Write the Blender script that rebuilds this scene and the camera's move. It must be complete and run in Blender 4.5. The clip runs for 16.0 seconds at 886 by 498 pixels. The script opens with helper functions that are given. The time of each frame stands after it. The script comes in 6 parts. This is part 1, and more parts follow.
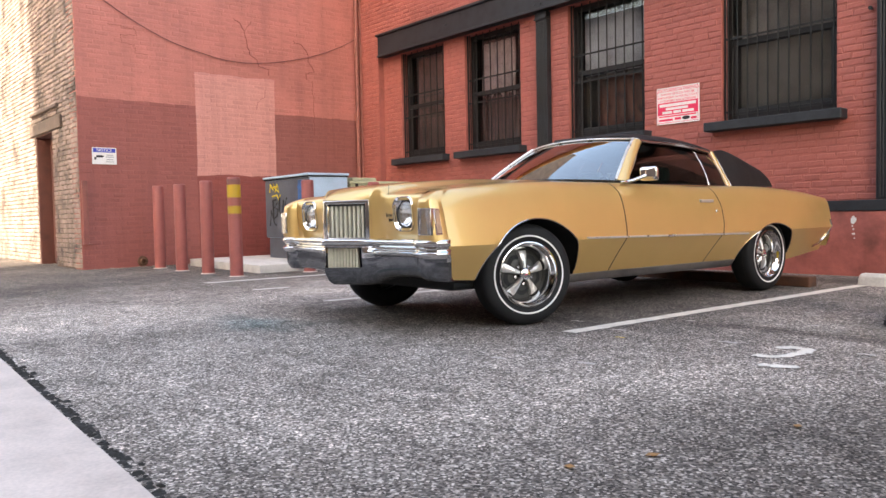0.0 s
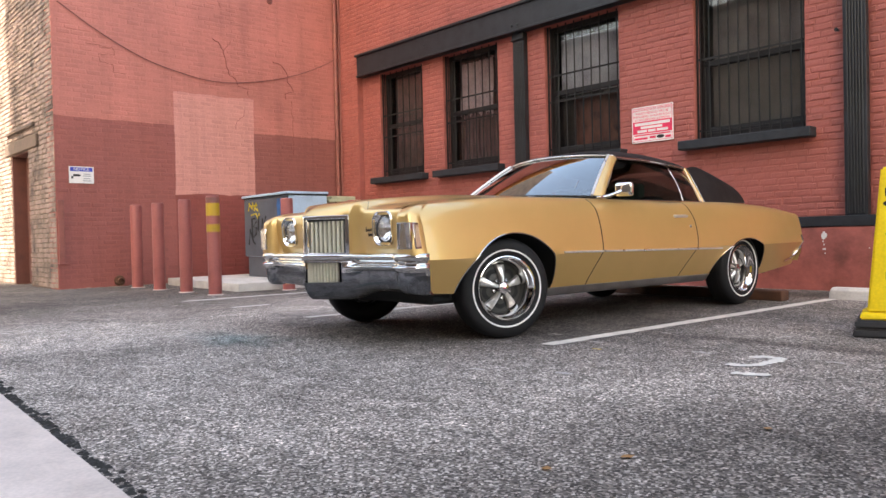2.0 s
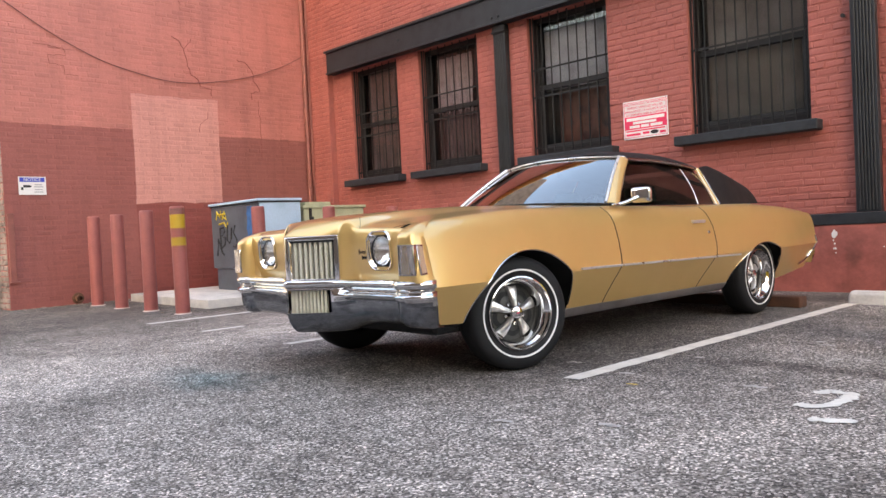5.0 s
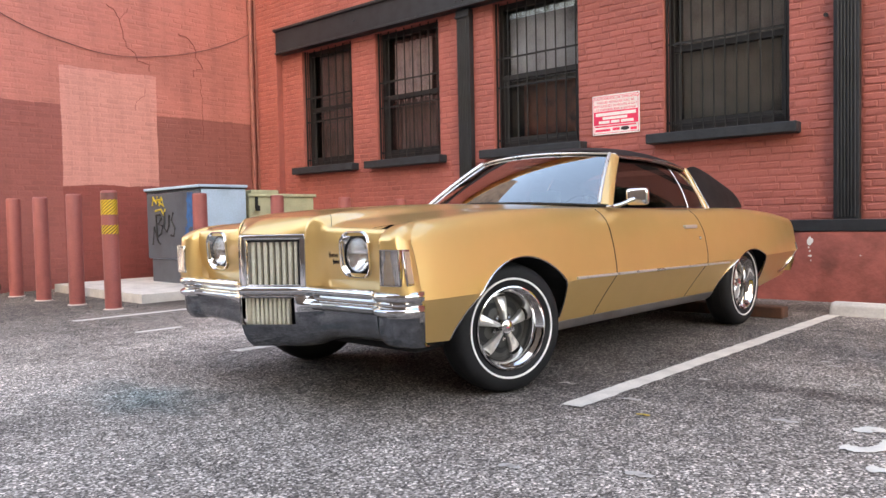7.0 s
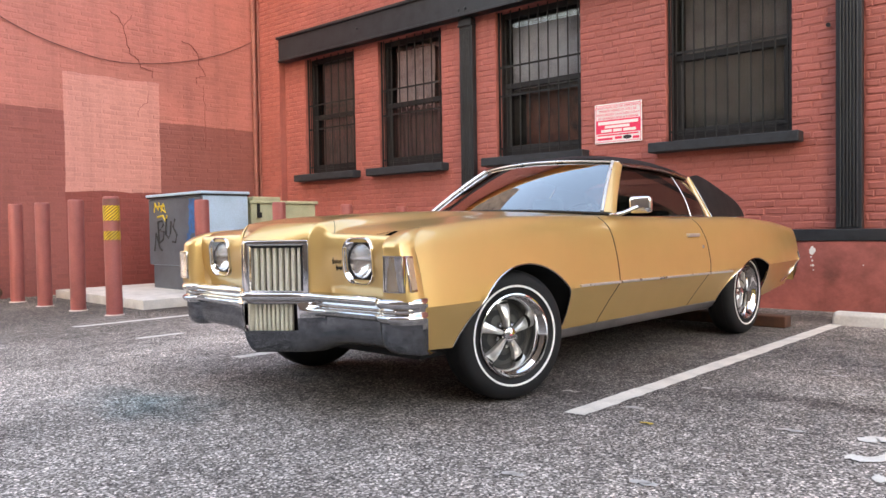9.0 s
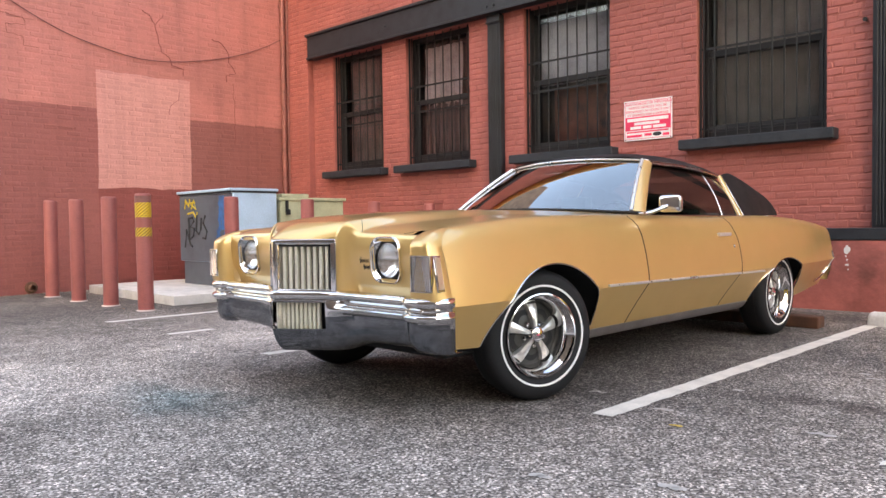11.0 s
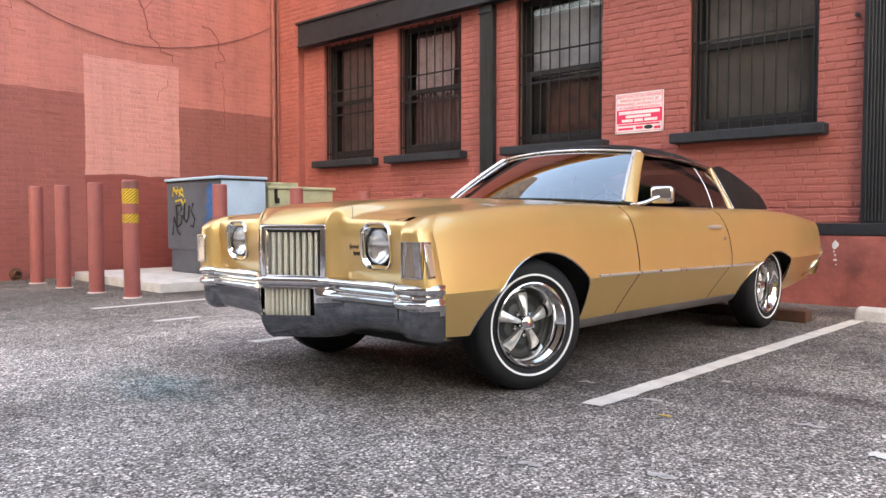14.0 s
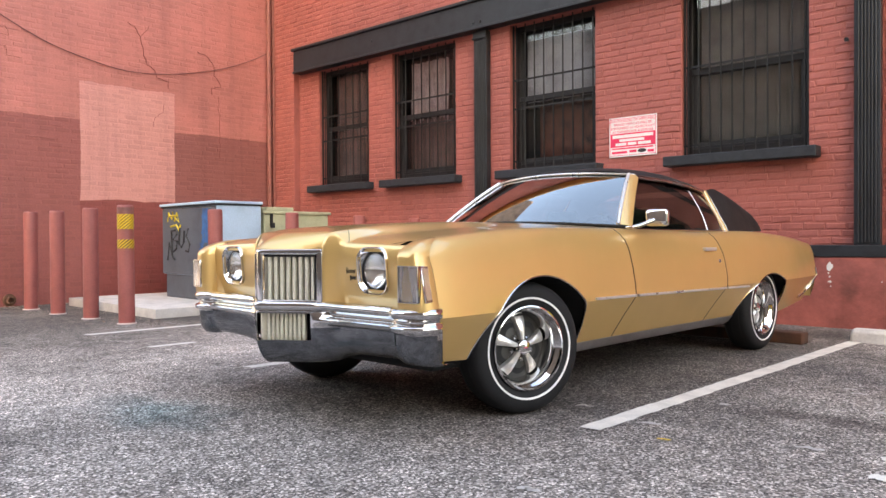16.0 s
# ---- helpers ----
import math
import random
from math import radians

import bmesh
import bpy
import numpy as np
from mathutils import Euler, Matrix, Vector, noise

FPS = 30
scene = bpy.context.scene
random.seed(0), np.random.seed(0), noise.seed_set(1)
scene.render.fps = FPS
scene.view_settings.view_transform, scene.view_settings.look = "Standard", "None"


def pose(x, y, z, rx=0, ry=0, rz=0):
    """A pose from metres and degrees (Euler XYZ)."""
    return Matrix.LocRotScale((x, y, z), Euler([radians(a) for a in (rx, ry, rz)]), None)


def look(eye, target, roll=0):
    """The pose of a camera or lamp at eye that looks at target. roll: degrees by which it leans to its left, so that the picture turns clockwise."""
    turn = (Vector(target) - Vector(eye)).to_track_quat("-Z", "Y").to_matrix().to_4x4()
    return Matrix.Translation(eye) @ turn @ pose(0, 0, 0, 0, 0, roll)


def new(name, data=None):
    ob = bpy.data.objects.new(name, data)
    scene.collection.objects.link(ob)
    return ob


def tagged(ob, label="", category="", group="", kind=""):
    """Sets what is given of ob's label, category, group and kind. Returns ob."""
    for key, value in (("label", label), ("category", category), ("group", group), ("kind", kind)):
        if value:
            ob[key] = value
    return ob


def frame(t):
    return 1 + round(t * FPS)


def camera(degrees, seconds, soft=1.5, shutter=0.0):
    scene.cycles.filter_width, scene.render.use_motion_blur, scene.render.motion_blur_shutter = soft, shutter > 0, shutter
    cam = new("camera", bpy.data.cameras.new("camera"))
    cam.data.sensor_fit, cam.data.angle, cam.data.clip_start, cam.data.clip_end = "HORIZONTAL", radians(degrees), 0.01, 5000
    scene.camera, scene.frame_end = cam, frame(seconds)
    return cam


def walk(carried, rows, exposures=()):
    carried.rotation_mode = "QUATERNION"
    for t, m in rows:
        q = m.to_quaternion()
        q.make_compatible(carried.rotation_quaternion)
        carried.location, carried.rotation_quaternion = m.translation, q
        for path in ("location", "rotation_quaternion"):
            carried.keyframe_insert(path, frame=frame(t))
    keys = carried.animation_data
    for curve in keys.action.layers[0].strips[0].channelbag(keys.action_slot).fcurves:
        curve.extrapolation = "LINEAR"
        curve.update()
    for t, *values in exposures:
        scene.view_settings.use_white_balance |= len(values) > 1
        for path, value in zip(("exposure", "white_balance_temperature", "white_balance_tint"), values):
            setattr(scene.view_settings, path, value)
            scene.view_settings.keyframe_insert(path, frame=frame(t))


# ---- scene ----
cam = camera(61.0, 16.0)
PATH = [
    (0, (4.372, -3.424, 0.72), (2.797, -2.195, 0.633), -1.1),
    (0.5, (4.395, -3.433, 0.699), (2.85, -2.167, 0.602), -2.0),
    (1, (4.412, -3.444, 0.69), (2.877, -2.164, 0.618), -1.8),
    (1.5, (4.419, -3.454, 0.688), (2.878, -2.18, 0.634), -1.6),
    (2, (4.415, -3.456, 0.683), (2.873, -2.182, 0.649), -1.3),
    (2.5, (4.409, -3.456, 0.685), (2.874, -2.175, 0.664), -1.2),
    (3, (4.408, -3.454, 0.684), (2.873, -2.172, 0.67), -1.2),
    (3.5, (4.409, -3.455, 0.686), (2.873, -2.175, 0.673), -1.3),
    (6, (3.334, -3.024, 0.902), (1.914, -1.619, 0.815), -2.7),
    (6.5, (3.262, -3.001, 0.899), (1.878, -1.559, 0.815), -1.6),
    (7, (3.241, -2.988, 0.892), (1.868, -1.537, 0.812), -1.2),
    (7.5, (3.24, -2.994, 0.894), (1.866, -1.542, 0.819), -1.0),
    (8, (3.236, -2.99, 0.89), (1.862, -1.538, 0.819), -0.9),
    (8.5, (3.235, -2.991, 0.889), (1.86, -1.54, 0.826), -0.8),
    (9, (3.228, -2.993, 0.885), (1.853, -1.542, 0.827), -0.9),
    (9.5, (3.238, -2.998, 0.899), (1.865, -1.545, 0.843), -0.7),
    (10, (3.234, -2.985, 0.904), (1.796, -1.599, 0.814), -0.5),
    (12.5, (3.198, -2.993, 0.881), (1.799, -1.563, 0.847), -1.2),
    (13, (3.191, -2.983, 0.875), (1.791, -1.557, 0.801), -0.4),
    (13.5, (3.192, -2.978, 0.879), (1.794, -1.549, 0.813), -0.2),
    (14, (3.195, -2.975, 0.872), (1.79, -1.554, 0.786), 0.0),
    (14.5, (3.194, -2.977, 0.873), (1.79, -1.556, 0.779), 0.1),
    (15, (3.195, -2.98, 0.873), (1.797, -1.552, 0.8), -0.2),
    (15.5, (3.193, -2.982, 0.872), (1.796, -1.551, 0.835), -0.4),
    (16, (3.192, -2.982, 0.873), (1.796, -1.551, 0.85), -0.3),
]
walk(cam, [(t, look(e, g, r)) for t, e, g, r in PATH], [(0, 2.76, 7550, 15), (0.5, 2.62, 7550, 15), (3.7, 2.70, 7550, 15), (5.8, 2.80, 7550, 15), (16, 2.90, 7550, 15)])

# ---- light ----
world = bpy.data.worlds.new("sky")
scene.world = world
world.use_nodes = True
wn = world.node_tree.nodes
sky = wn.new("ShaderNodeTexSky")
sky.sky_type, sky.sun_disc = "NISHITA", False
sky.sun_elevation, sky.sun_rotation = radians(30), radians(150)
sky.air_density, sky.dust_density, sky.ozone_density = 1.4, 3.5, 1.0
world.node_tree.links.new(sky.outputs[0], wn["Background"].inputs[0])
wn["Background"].inputs[1].default_value = 0.15
sun = new("sun", bpy.data.lights.new("sun", "SUN"))
sun.data.energy, sun.data.angle, sun.data.color = 2.8, radians(0.53), (1.0, 0.93, 0.82)
sun.matrix_world = look((0, 0, 0), (-0.433, 0.75, -0.5))


# ---- materials ----
def mat(name, color, rough=0.6, metal=0.0, coat=0.0, spec=0.5):
    m = bpy.data.materials.new(name)
    m.use_nodes = True
    b = m.node_tree.nodes["Principled BSDF"]
    b.inputs["Base Color"].default_value = (*color, 1)
    b.inputs["Roughness"].default_value = rough
    b.inputs["Metallic"].default_value = metal
    b.inputs["Coat Weight"].default_value = coat
    b.inputs["Coat Roughness"].default_value = 0.05
    b.inputs["Specular IOR Level"].default_value = spec
    return m


def node(m, kind, **values):
    n = m.node_tree.nodes.new(kind)
    for k, v in values.items():
        n.inputs[k.replace("_", " ")].default_value = v
    return n


def link(m, a, b):
    m.node_tree.links.new(a, b)


def bsdf(m):
    return m.node_tree.nodes["Principled BSDF"]


def coords(m, which="Object"):
    return node(m, "ShaderNodeTexCoord").outputs[which]


def noise_of(m, scale, detail=4.0, rough=0.55, vec=None):
    n = node(m, "ShaderNodeTexNoise", Scale=scale, Detail=detail, Roughness=rough)
    link(m, vec or coords(m), n.inputs["Vector"])
    return n.outputs[0]


def ramp(m, fac, stops):
    r = m.node_tree.nodes.new("ShaderNodeValToRGB")
    e = r.color_ramp.elements
    while len(e) < len(stops):
        e.new(0.5)
    for el, (p, c) in zip(e, stops):
        el.position = p
        el.color = (*c, 1) if len(c) == 3 else (c[0], c[0], c[0], 1)
    link(m, fac, r.inputs[0])
    return r.outputs[0]


def mix(m, fac, a, b, how="MIX"):
    n = m.node_tree.nodes.new("ShaderNodeMix")
    n.data_type, n.blend_type = "RGBA", how
    for sock, v in ((n.inputs["Factor"], fac), (n.inputs["A"], a), (n.inputs["B"], b)):
        if isinstance(v, (int, float)):
            sock.default_value = v
        elif isinstance(v, tuple):
            sock.default_value = (*v, 1)
        else:
            link(m, v, sock)
    return n.outputs["Result"]


def relief(m, height, strength=0.3, dist=0.01):
    b = node(m, "ShaderNodeBump", Strength=strength, Distance=dist)
    link(m, height, b.inputs["Height"])
    link(m, b.outputs[0], bsdf(m).inputs["Normal"])


def math_of(m, op, a, b=0.0):
    n = m.node_tree.nodes.new("ShaderNodeMath")
    n.operation = op
    for s, v in zip(n.inputs, (a, b)):
        if isinstance(v, (int, float)):
            s.default_value = v
        else:
            link(m, v, s)
    return n.outputs[0]


def worn(name, color, rough=0.7, var=0.25, scale=3.0, fine=60.0, bump=0.25, dist=0.004, metal=0.0, coat=0.0):
    """A colour with stains at a large scale, grain at a small one, and fine relief."""
    m = mat(name, color, rough, metal, coat)
    big, small = noise_of(m, scale, 5), noise_of(m, fine, 3)
    dark = tuple(c * (1 - var) for c in color)
    light = tuple(min(1, c * (1 + var * 0.7)) for c in color)
    c = ramp(m, big, [(0.3, dark), (0.5, color), (0.72, light)])
    c = mix(m, 0.35, c, mix(m, 0.5, c, ramp(m, small, [(0.35, (0.55,)), (0.65, (1.25,))]), "MULTIPLY"))
    link(m, c, bsdf(m).inputs["Base Color"])
    link(m, ramp(m, big, [(0.2, (rough * 0.8,)), (0.8, (min(1, rough * 1.15),))]), bsdf(m).inputs["Roughness"])
    relief(m, small, bump, dist)
    return m


def paint_wall(name, zones, base=(0.385, 0.14, 0.115)):
    """Red wall paint over brick, with fields of other coats: (u axis, u0, u1, z0, z1, colour)."""
    m = mat(name, base, 0.62)
    pos = coords(m)
    sep = m.node_tree.nodes.new("ShaderNodeSeparateXYZ")
    link(m, pos, sep.inputs[0])
    wob = noise_of(m, 2.2, 4)
    c = ramp(m, noise_of(m, 0.8, 6), [(0.3, tuple(v * 0.84 for v in base)), (0.5, base), (0.7, tuple(v * 1.16 for v in base))])
    for axis, u0, u1, z0, z1, col in zones:
        u = math_of(m, "ADD", sep.outputs[axis], math_of(m, "MULTIPLY", math_of(m, "SUBTRACT", wob, 0.5), 0.05))
        z = math_of(m, "ADD", sep.outputs[2], math_of(m, "MULTIPLY", math_of(m, "SUBTRACT", wob, 0.5), 0.09))
        f = math_of(m, "MULTIPLY", math_of(m, "MULTIPLY", math_of(m, "GREATER_THAN", u, u0), math_of(m, "LESS_THAN", u, u1)),
                    math_of(m, "MULTIPLY", math_of(m, "GREATER_THAN", z, z0), math_of(m, "LESS_THAN", z, z1)))
        c = mix(m, math_of(m, "MULTIPLY", f, 0.88), c, col)
    isl = node(m, "ShaderNodeNewGeometry").outputs["Random Per Island"]
    c = mix(m, 0.7, c, mix(m, 1.0, c, ramp(m, isl, [(0.0, (0.88,)), (0.5, (1.0,)), (1.0, (1.1,))]), "MULTIPLY"))
    # rain streaks: noise stretched upright
    mp = node(m, "ShaderNodeMapping", Scale=(3.0, 3.0, 0.25))
    link(m, pos, mp.inputs[0])
    st = noise_of(m, 2.0, 5, 0.6, mp.outputs[0])
    c = mix(m, 0.45, c, mix(m, 1.0, c, ramp(m, st, [(0.3, (0.72,)), (0.5, (1.0,)), (0.75, (1.1,))]), "MULTIPLY"))
    grain = noise_of(m, 45, 4)
    c = mix(m, 0.5, c, mix(m, 1.0, c, ramp(m, grain, [(0.3, (0.8,)), (0.7, (1.15,))]), "MULTIPLY"))
    chips = ramp(m, noise_of(m, 9, 8, 0.7), [(0.70, (0.0,)), (0.74, (1.0,))])
    c = mix(m, math_of(m, "MULTIPLY", chips, 0.3), c, (0.2, 0.06, 0.05))
    link(m, c, bsdf(m).inputs["Base Color"])
    relief(m, mix(m, 0.5, grain, noise_of(m, 14, 4)), 0.5, 0.008)
    return m


M_WALL = paint_wall("red_wall_paint", [], (0.315, 0.091, 0.075))
M_LEFT = paint_wall("red_wall_paint_patched", [
    (1, -5.4, -3.43, -1, 2.66, (0.255, 0.072, 0.060)),
    (1, -1.95, 0.1, 1.45, 2.63, (0.235, 0.075, 0.062)),
    (1, -3.43, 0.1, -1, 1.5, (0.205, 0.042, 0.034)),
    (1, -3.43, -1.95, 1.5, 3.23, (0.55, 0.25, 0.215)),
], (0.43, 0.15, 0.122))
M_MORTAR = worn("painted_mortar", (0.31, 0.092, 0.075), 0.8, 0.25, 4, 50, 0.4)
M_STUCCO = worn("red_plinth_paint", (0.31, 0.088, 0.072), 0.7, 0.55, 2.5, 22, 0.6, 0.008)
M_BARE = worn("weathered_tan_brick", (0.235, 0.18, 0.155), 0.9, 0.7, 2.2, 30, 0.9, 0.012)
M_BAREM = worn("old_mortar", (0.11, 0.082, 0.066), 0.95, 0.3, 6, 50, 0.6)
M_BLACK = worn("black_iron_paint", (0.019, 0.022, 0.027), 0.45, 0.35, 5, 60, 0.25, 0.003)
M_SILL = worn("charcoal_sill_paint", (0.022, 0.026, 0.032), 0.6, 0.4, 6, 45, 0.3, 0.004)
M_BAR = worn("iron_bar_paint", (0.013, 0.014, 0.015), 0.55, 0.3, 9, 80, 0.2, 0.002)
M_SASH = worn("dark_sash_paint", (0.013, 0.013, 0.014), 0.5, 0.3, 8, 70, 0.2, 0.002)
for m in (M_BLACK, M_SILL, M_BAR, M_SASH):
    bsdf(m).inputs["Specular IOR Level"].default_value = 0.3
M_ROOM = mat("dark_room", (0.065, 0.063, 0.06), 0.9)
M_CURTAIN = worn("grey_curtain_cloth", (0.095, 0.078, 0.082), 0.9, 0.35, 5, 90, 0.3)
M_BOARD = worn("grey_board", (0.40, 0.41, 0.45), 0.8, 0.6, 2.2, 30, 0.1)
M_POSTER = worn("dark_painted_panel", (0.16, 0.055, 0.035), 0.7, 0.8, 4, 30, 0.1)
M_CONC = worn("pale_concrete", (0.58, 0.485, 0.43), 0.85, 0.22, 4, 70, 0.35, 0.004)
M_PRECAST = worn("grey_precast_concrete", (0.5, 0.48, 0.45), 0.85, 0.25, 5, 60, 0.35, 0.004)
M_WHITE = worn("worn_white_line_paint", (0.64, 0.60, 0.535), 0.75, 0.2, 7, 80, 0.4, 0.003)
M_BOLL = worn("dull_red_bollard_paint", (0.29, 0.08, 0.07), 0.55, 0.2, 5, 60, 0.2, 0.003)
M_WOOD = worn("brown_timber", (0.085, 0.036, 0.02), 0.85, 0.45, 8, 60, 0.5, 0.005)
M_BLUE = worn("blue_grey_enamel", (0.085, 0.10, 0.12), 0.5, 0.3, 4, 50, 0.15, 0.002)
M_PALEBLUE = worn("pale_blue_enamel", (0.40, 0.53, 0.66), 0.5, 0.12, 3, 50, 0.1, 0.002)
M_GREEN = worn("pale_green_enamel", (0.42, 0.42, 0.27), 0.55, 0.2, 4, 50, 0.15, 0.002)
M_GREY = worn("grey_render", (0.5, 0.44, 0.36), 0.9, 0.2, 1, 12, 0.4)
M_YELLOW = worn("yellow_plastic", (0.85, 0.62, 0.02), 0.4, 0.1, 6, 60, 0.08, 0.002)
M_YEL = mat("yellow_tape", (0.8, 0.5, 0.02), 0.45)
M_INK = mat("black_ink", (0.012, 0.012, 0.014), 0.6)
M_SIGN = worn("white_sign_enamel", (0.75, 0.73, 0.72), 0.4, 0.08, 9, 70, 0.05, 0.001)
M_RED = worn("red_sign_ink", (0.75, 0.028, 0.10), 0.45, 0.15, 9, 70, 0.05, 0.001)
M_NAVY = mat("blue_sign_ink", (0.03, 0.05, 0.4), 0.5)
M_SPRAY = mat("black_spray", (0.02, 0.02, 0.022), 0.7)
M_SPRAYY = mat("yellow_spray", (0.55, 0.42, 0.03), 0.7)
M_PALESPOT = mat("bare_plaster", (0.6, 0.6, 0.6), 0.9)
M_RUBBER = worn("black_rubber", (0.02, 0.02, 0.021), 0.75, 0.3, 8, 90, 0.2, 0.002)


def glass(name, tint, rough=0.0):
    m = mat(name, tint, rough)
    b = bsdf(m)
    b.inputs["Transmission Weight"].default_value = 1.0
    b.inputs["IOR"].default_value = 1.45
    return m


M_PANE = glass("window_glass", (0.85, 0.86, 0.86))
M_CARGLASS = glass("tinted_car_glass", (0.30, 0.36, 0.34))
bsdf(M_CARGLASS).inputs["IOR"].default_value = 1.9
bsdf(M_CARGLASS).inputs["Coat Weight"].default_value = 1.0
bsdf(M_CARGLASS).inputs["Coat IOR"].default_value = 1.9
bsdf(M_CARGLASS).inputs["Coat Roughness"].default_value = 0.0

M_SIDEGLASS = glass("side_car_glass", (0.17, 0.22, 0.21))


def asphalt():
    m = mat("asphalt", (0.06, 0.06, 0.062), 0.88)
    pos = coords(m)
    vor = node(m, "ShaderNodeTexVoronoi", Scale=120.0)
    link(m, pos, vor.inputs["Vector"])
    big = noise_of(m, 0.55, 6, 0.6)
    mid = noise_of(m, 6, 5, 0.6)
    stone = ramp(m, vor.outputs["Color"], [(0.2, (0.052, 0.046, 0.042)), (0.5, (0.150, 0.135, 0.123)), (0.7, (0.270, 0.243, 0.223)), (0.9, (0.64, 0.58, 0.535))])
    c = mix(m, 1.0, stone, ramp(m, big, [(0.3, (0.5,)), (0.46, (0.9,)), (0.7, (1.45,))]), "MULTIPLY")
    c = mix(m, 1.0, c, ramp(m, mid, [(0.3, (0.80,)), (0.7, (1.36,))]), "MULTIPLY")
    # the car's shade darkened into the bay's asphalt colour, with old oil stains
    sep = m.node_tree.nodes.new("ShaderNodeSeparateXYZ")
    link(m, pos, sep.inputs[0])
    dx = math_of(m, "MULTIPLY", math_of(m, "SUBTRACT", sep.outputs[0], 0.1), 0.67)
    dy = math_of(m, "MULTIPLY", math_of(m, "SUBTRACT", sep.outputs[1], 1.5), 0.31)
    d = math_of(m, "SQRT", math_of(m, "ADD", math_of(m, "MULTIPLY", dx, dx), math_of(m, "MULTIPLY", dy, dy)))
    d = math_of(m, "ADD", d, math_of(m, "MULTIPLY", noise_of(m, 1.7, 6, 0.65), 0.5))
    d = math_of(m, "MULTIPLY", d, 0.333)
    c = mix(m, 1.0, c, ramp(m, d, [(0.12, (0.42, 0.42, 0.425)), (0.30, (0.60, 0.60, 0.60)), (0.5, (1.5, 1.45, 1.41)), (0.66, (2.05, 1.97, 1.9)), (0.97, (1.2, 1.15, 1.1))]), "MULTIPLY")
    # asphalt palest across the middle, darker towards both sides of the lot
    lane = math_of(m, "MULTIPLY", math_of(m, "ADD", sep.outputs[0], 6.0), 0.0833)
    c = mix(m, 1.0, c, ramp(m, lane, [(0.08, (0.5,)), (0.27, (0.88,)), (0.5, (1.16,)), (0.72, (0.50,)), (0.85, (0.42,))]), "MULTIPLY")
    # asphalt darker along the foot of the window wall
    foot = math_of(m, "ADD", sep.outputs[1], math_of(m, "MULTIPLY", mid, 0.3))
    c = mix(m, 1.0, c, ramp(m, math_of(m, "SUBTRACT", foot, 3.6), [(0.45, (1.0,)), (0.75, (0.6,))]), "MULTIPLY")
    # dark sealed joint that runs out of the bay
    run = math_of(m, "SUBTRACT", math_of(m, "SUBTRACT", sep.outputs[1], 0.76), math_of(m, "MULTIPLY", sep.outputs[0], 0.06))
    run = math_of(m, "ADD", math_of(m, "ABSOLUTE", run), math_of(m, "MULTIPLY", math_of(m, "SUBTRACT", noise_of(m, 5.0, 6, 0.7), 0.5), 0.22))
    seal = math_of(m, "MULTIPLY", ramp(m, run, [(0.05, (1.0,)), (0.16, (0.0,))]), ramp(m, math_of(m, "MULTIPLY", sep.outputs[0], 0.25), [(0.33, (0.0,)), (0.45, (1.0,))]))
    c = mix(m, seal, c, mix(m, 1.0, c, (0.58, 0.56, 0.56), "MULTIPLY"))
    # faint blue-green tint in front of the bay
    ex = math_of(m, "MULTIPLY", math_of(m, "ADD", sep.outputs[0], 0.55), 0.8)
    ey = math_of(m, "MULTIPLY", math_of(m, "ADD", sep.outputs[1], 1.25), 1.5)
    e = math_of(m, "SQRT", math_of(m, "ADD", math_of(m, "MULTIPLY", ex, ex), math_of(m, "MULTIPLY", ey, ey)))
    e = math_of(m, "ADD", e, math_of(m, "MULTIPLY", noise_of(m, 3.0, 6, 0.7), 0.9))
    c = mix(m, 1.0, c, ramp(m, e, [(0.45, (0.66, 0.88, 0.95)), (0.95, (1.0, 1.0, 1.0))]), "MULTIPLY")
    bsdf(m).inputs["Specular IOR Level"].default_value = 0.15
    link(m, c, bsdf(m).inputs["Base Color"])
    relief(m, mix(m, 0.5, vor.outputs["Distance"], noise_of(m, 160, 2)), 0.9, 0.008)
    return m


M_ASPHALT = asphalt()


# ---- mesh helpers ----
def finish(name, bm, m, smooth=None, frame_of=None):
    me = bpy.data.meshes.new(name)
    bm.to_mesh(me)
    bm.free()
    for one in m if isinstance(m, (list, tuple)) else [m]:
        me.materials.append(one)
    if smooth is not None:
        me.polygons.foreach_set("use_smooth", [True] * len(me.polygons))
        me.set_sharp_from_angle(angle=radians(smooth))
    ob = new(name, me)
    if frame_of is not None:
        ob.matrix_world = frame_of
    return ob


def part(name, bm, m, parent, label="", smooth=None):
    ob = finish(name, bm, m, smooth)
    ob.parent = parent
    return tagged(ob, label) if label else ob


def thing(name, m, label, category, group="", kind=""):
    ob = new(name)
    ob.empty_display_size = 0.1
    ob.matrix_world = m
    return tagged(ob, label, category, group, kind)


def box(bm, x0, x1, y0, y1, z0, z1, bevel=0.0, seg=1):
    made = bmesh.ops.create_cube(bm, size=1.0, matrix=Matrix.Translation(((x0 + x1) / 2, (y0 + y1) / 2, (z0 + z1) / 2)) @ Matrix.Diagonal((x1 - x0, y1 - y0, z1 - z0, 1)))
    if bevel:
        edges = {e for v in made["verts"] for e in v.link_edges}
        bmesh.ops.bevel(bm, geom=list(edges), offset=bevel, segments=seg, affect="EDGES", profile=0.6)
    return bm


def boxes(*rows, bevel=0.0, seg=1):
    bm = bmesh.new()
    for r in rows:
        box(bm, *r, bevel=bevel, seg=seg)
    return bm


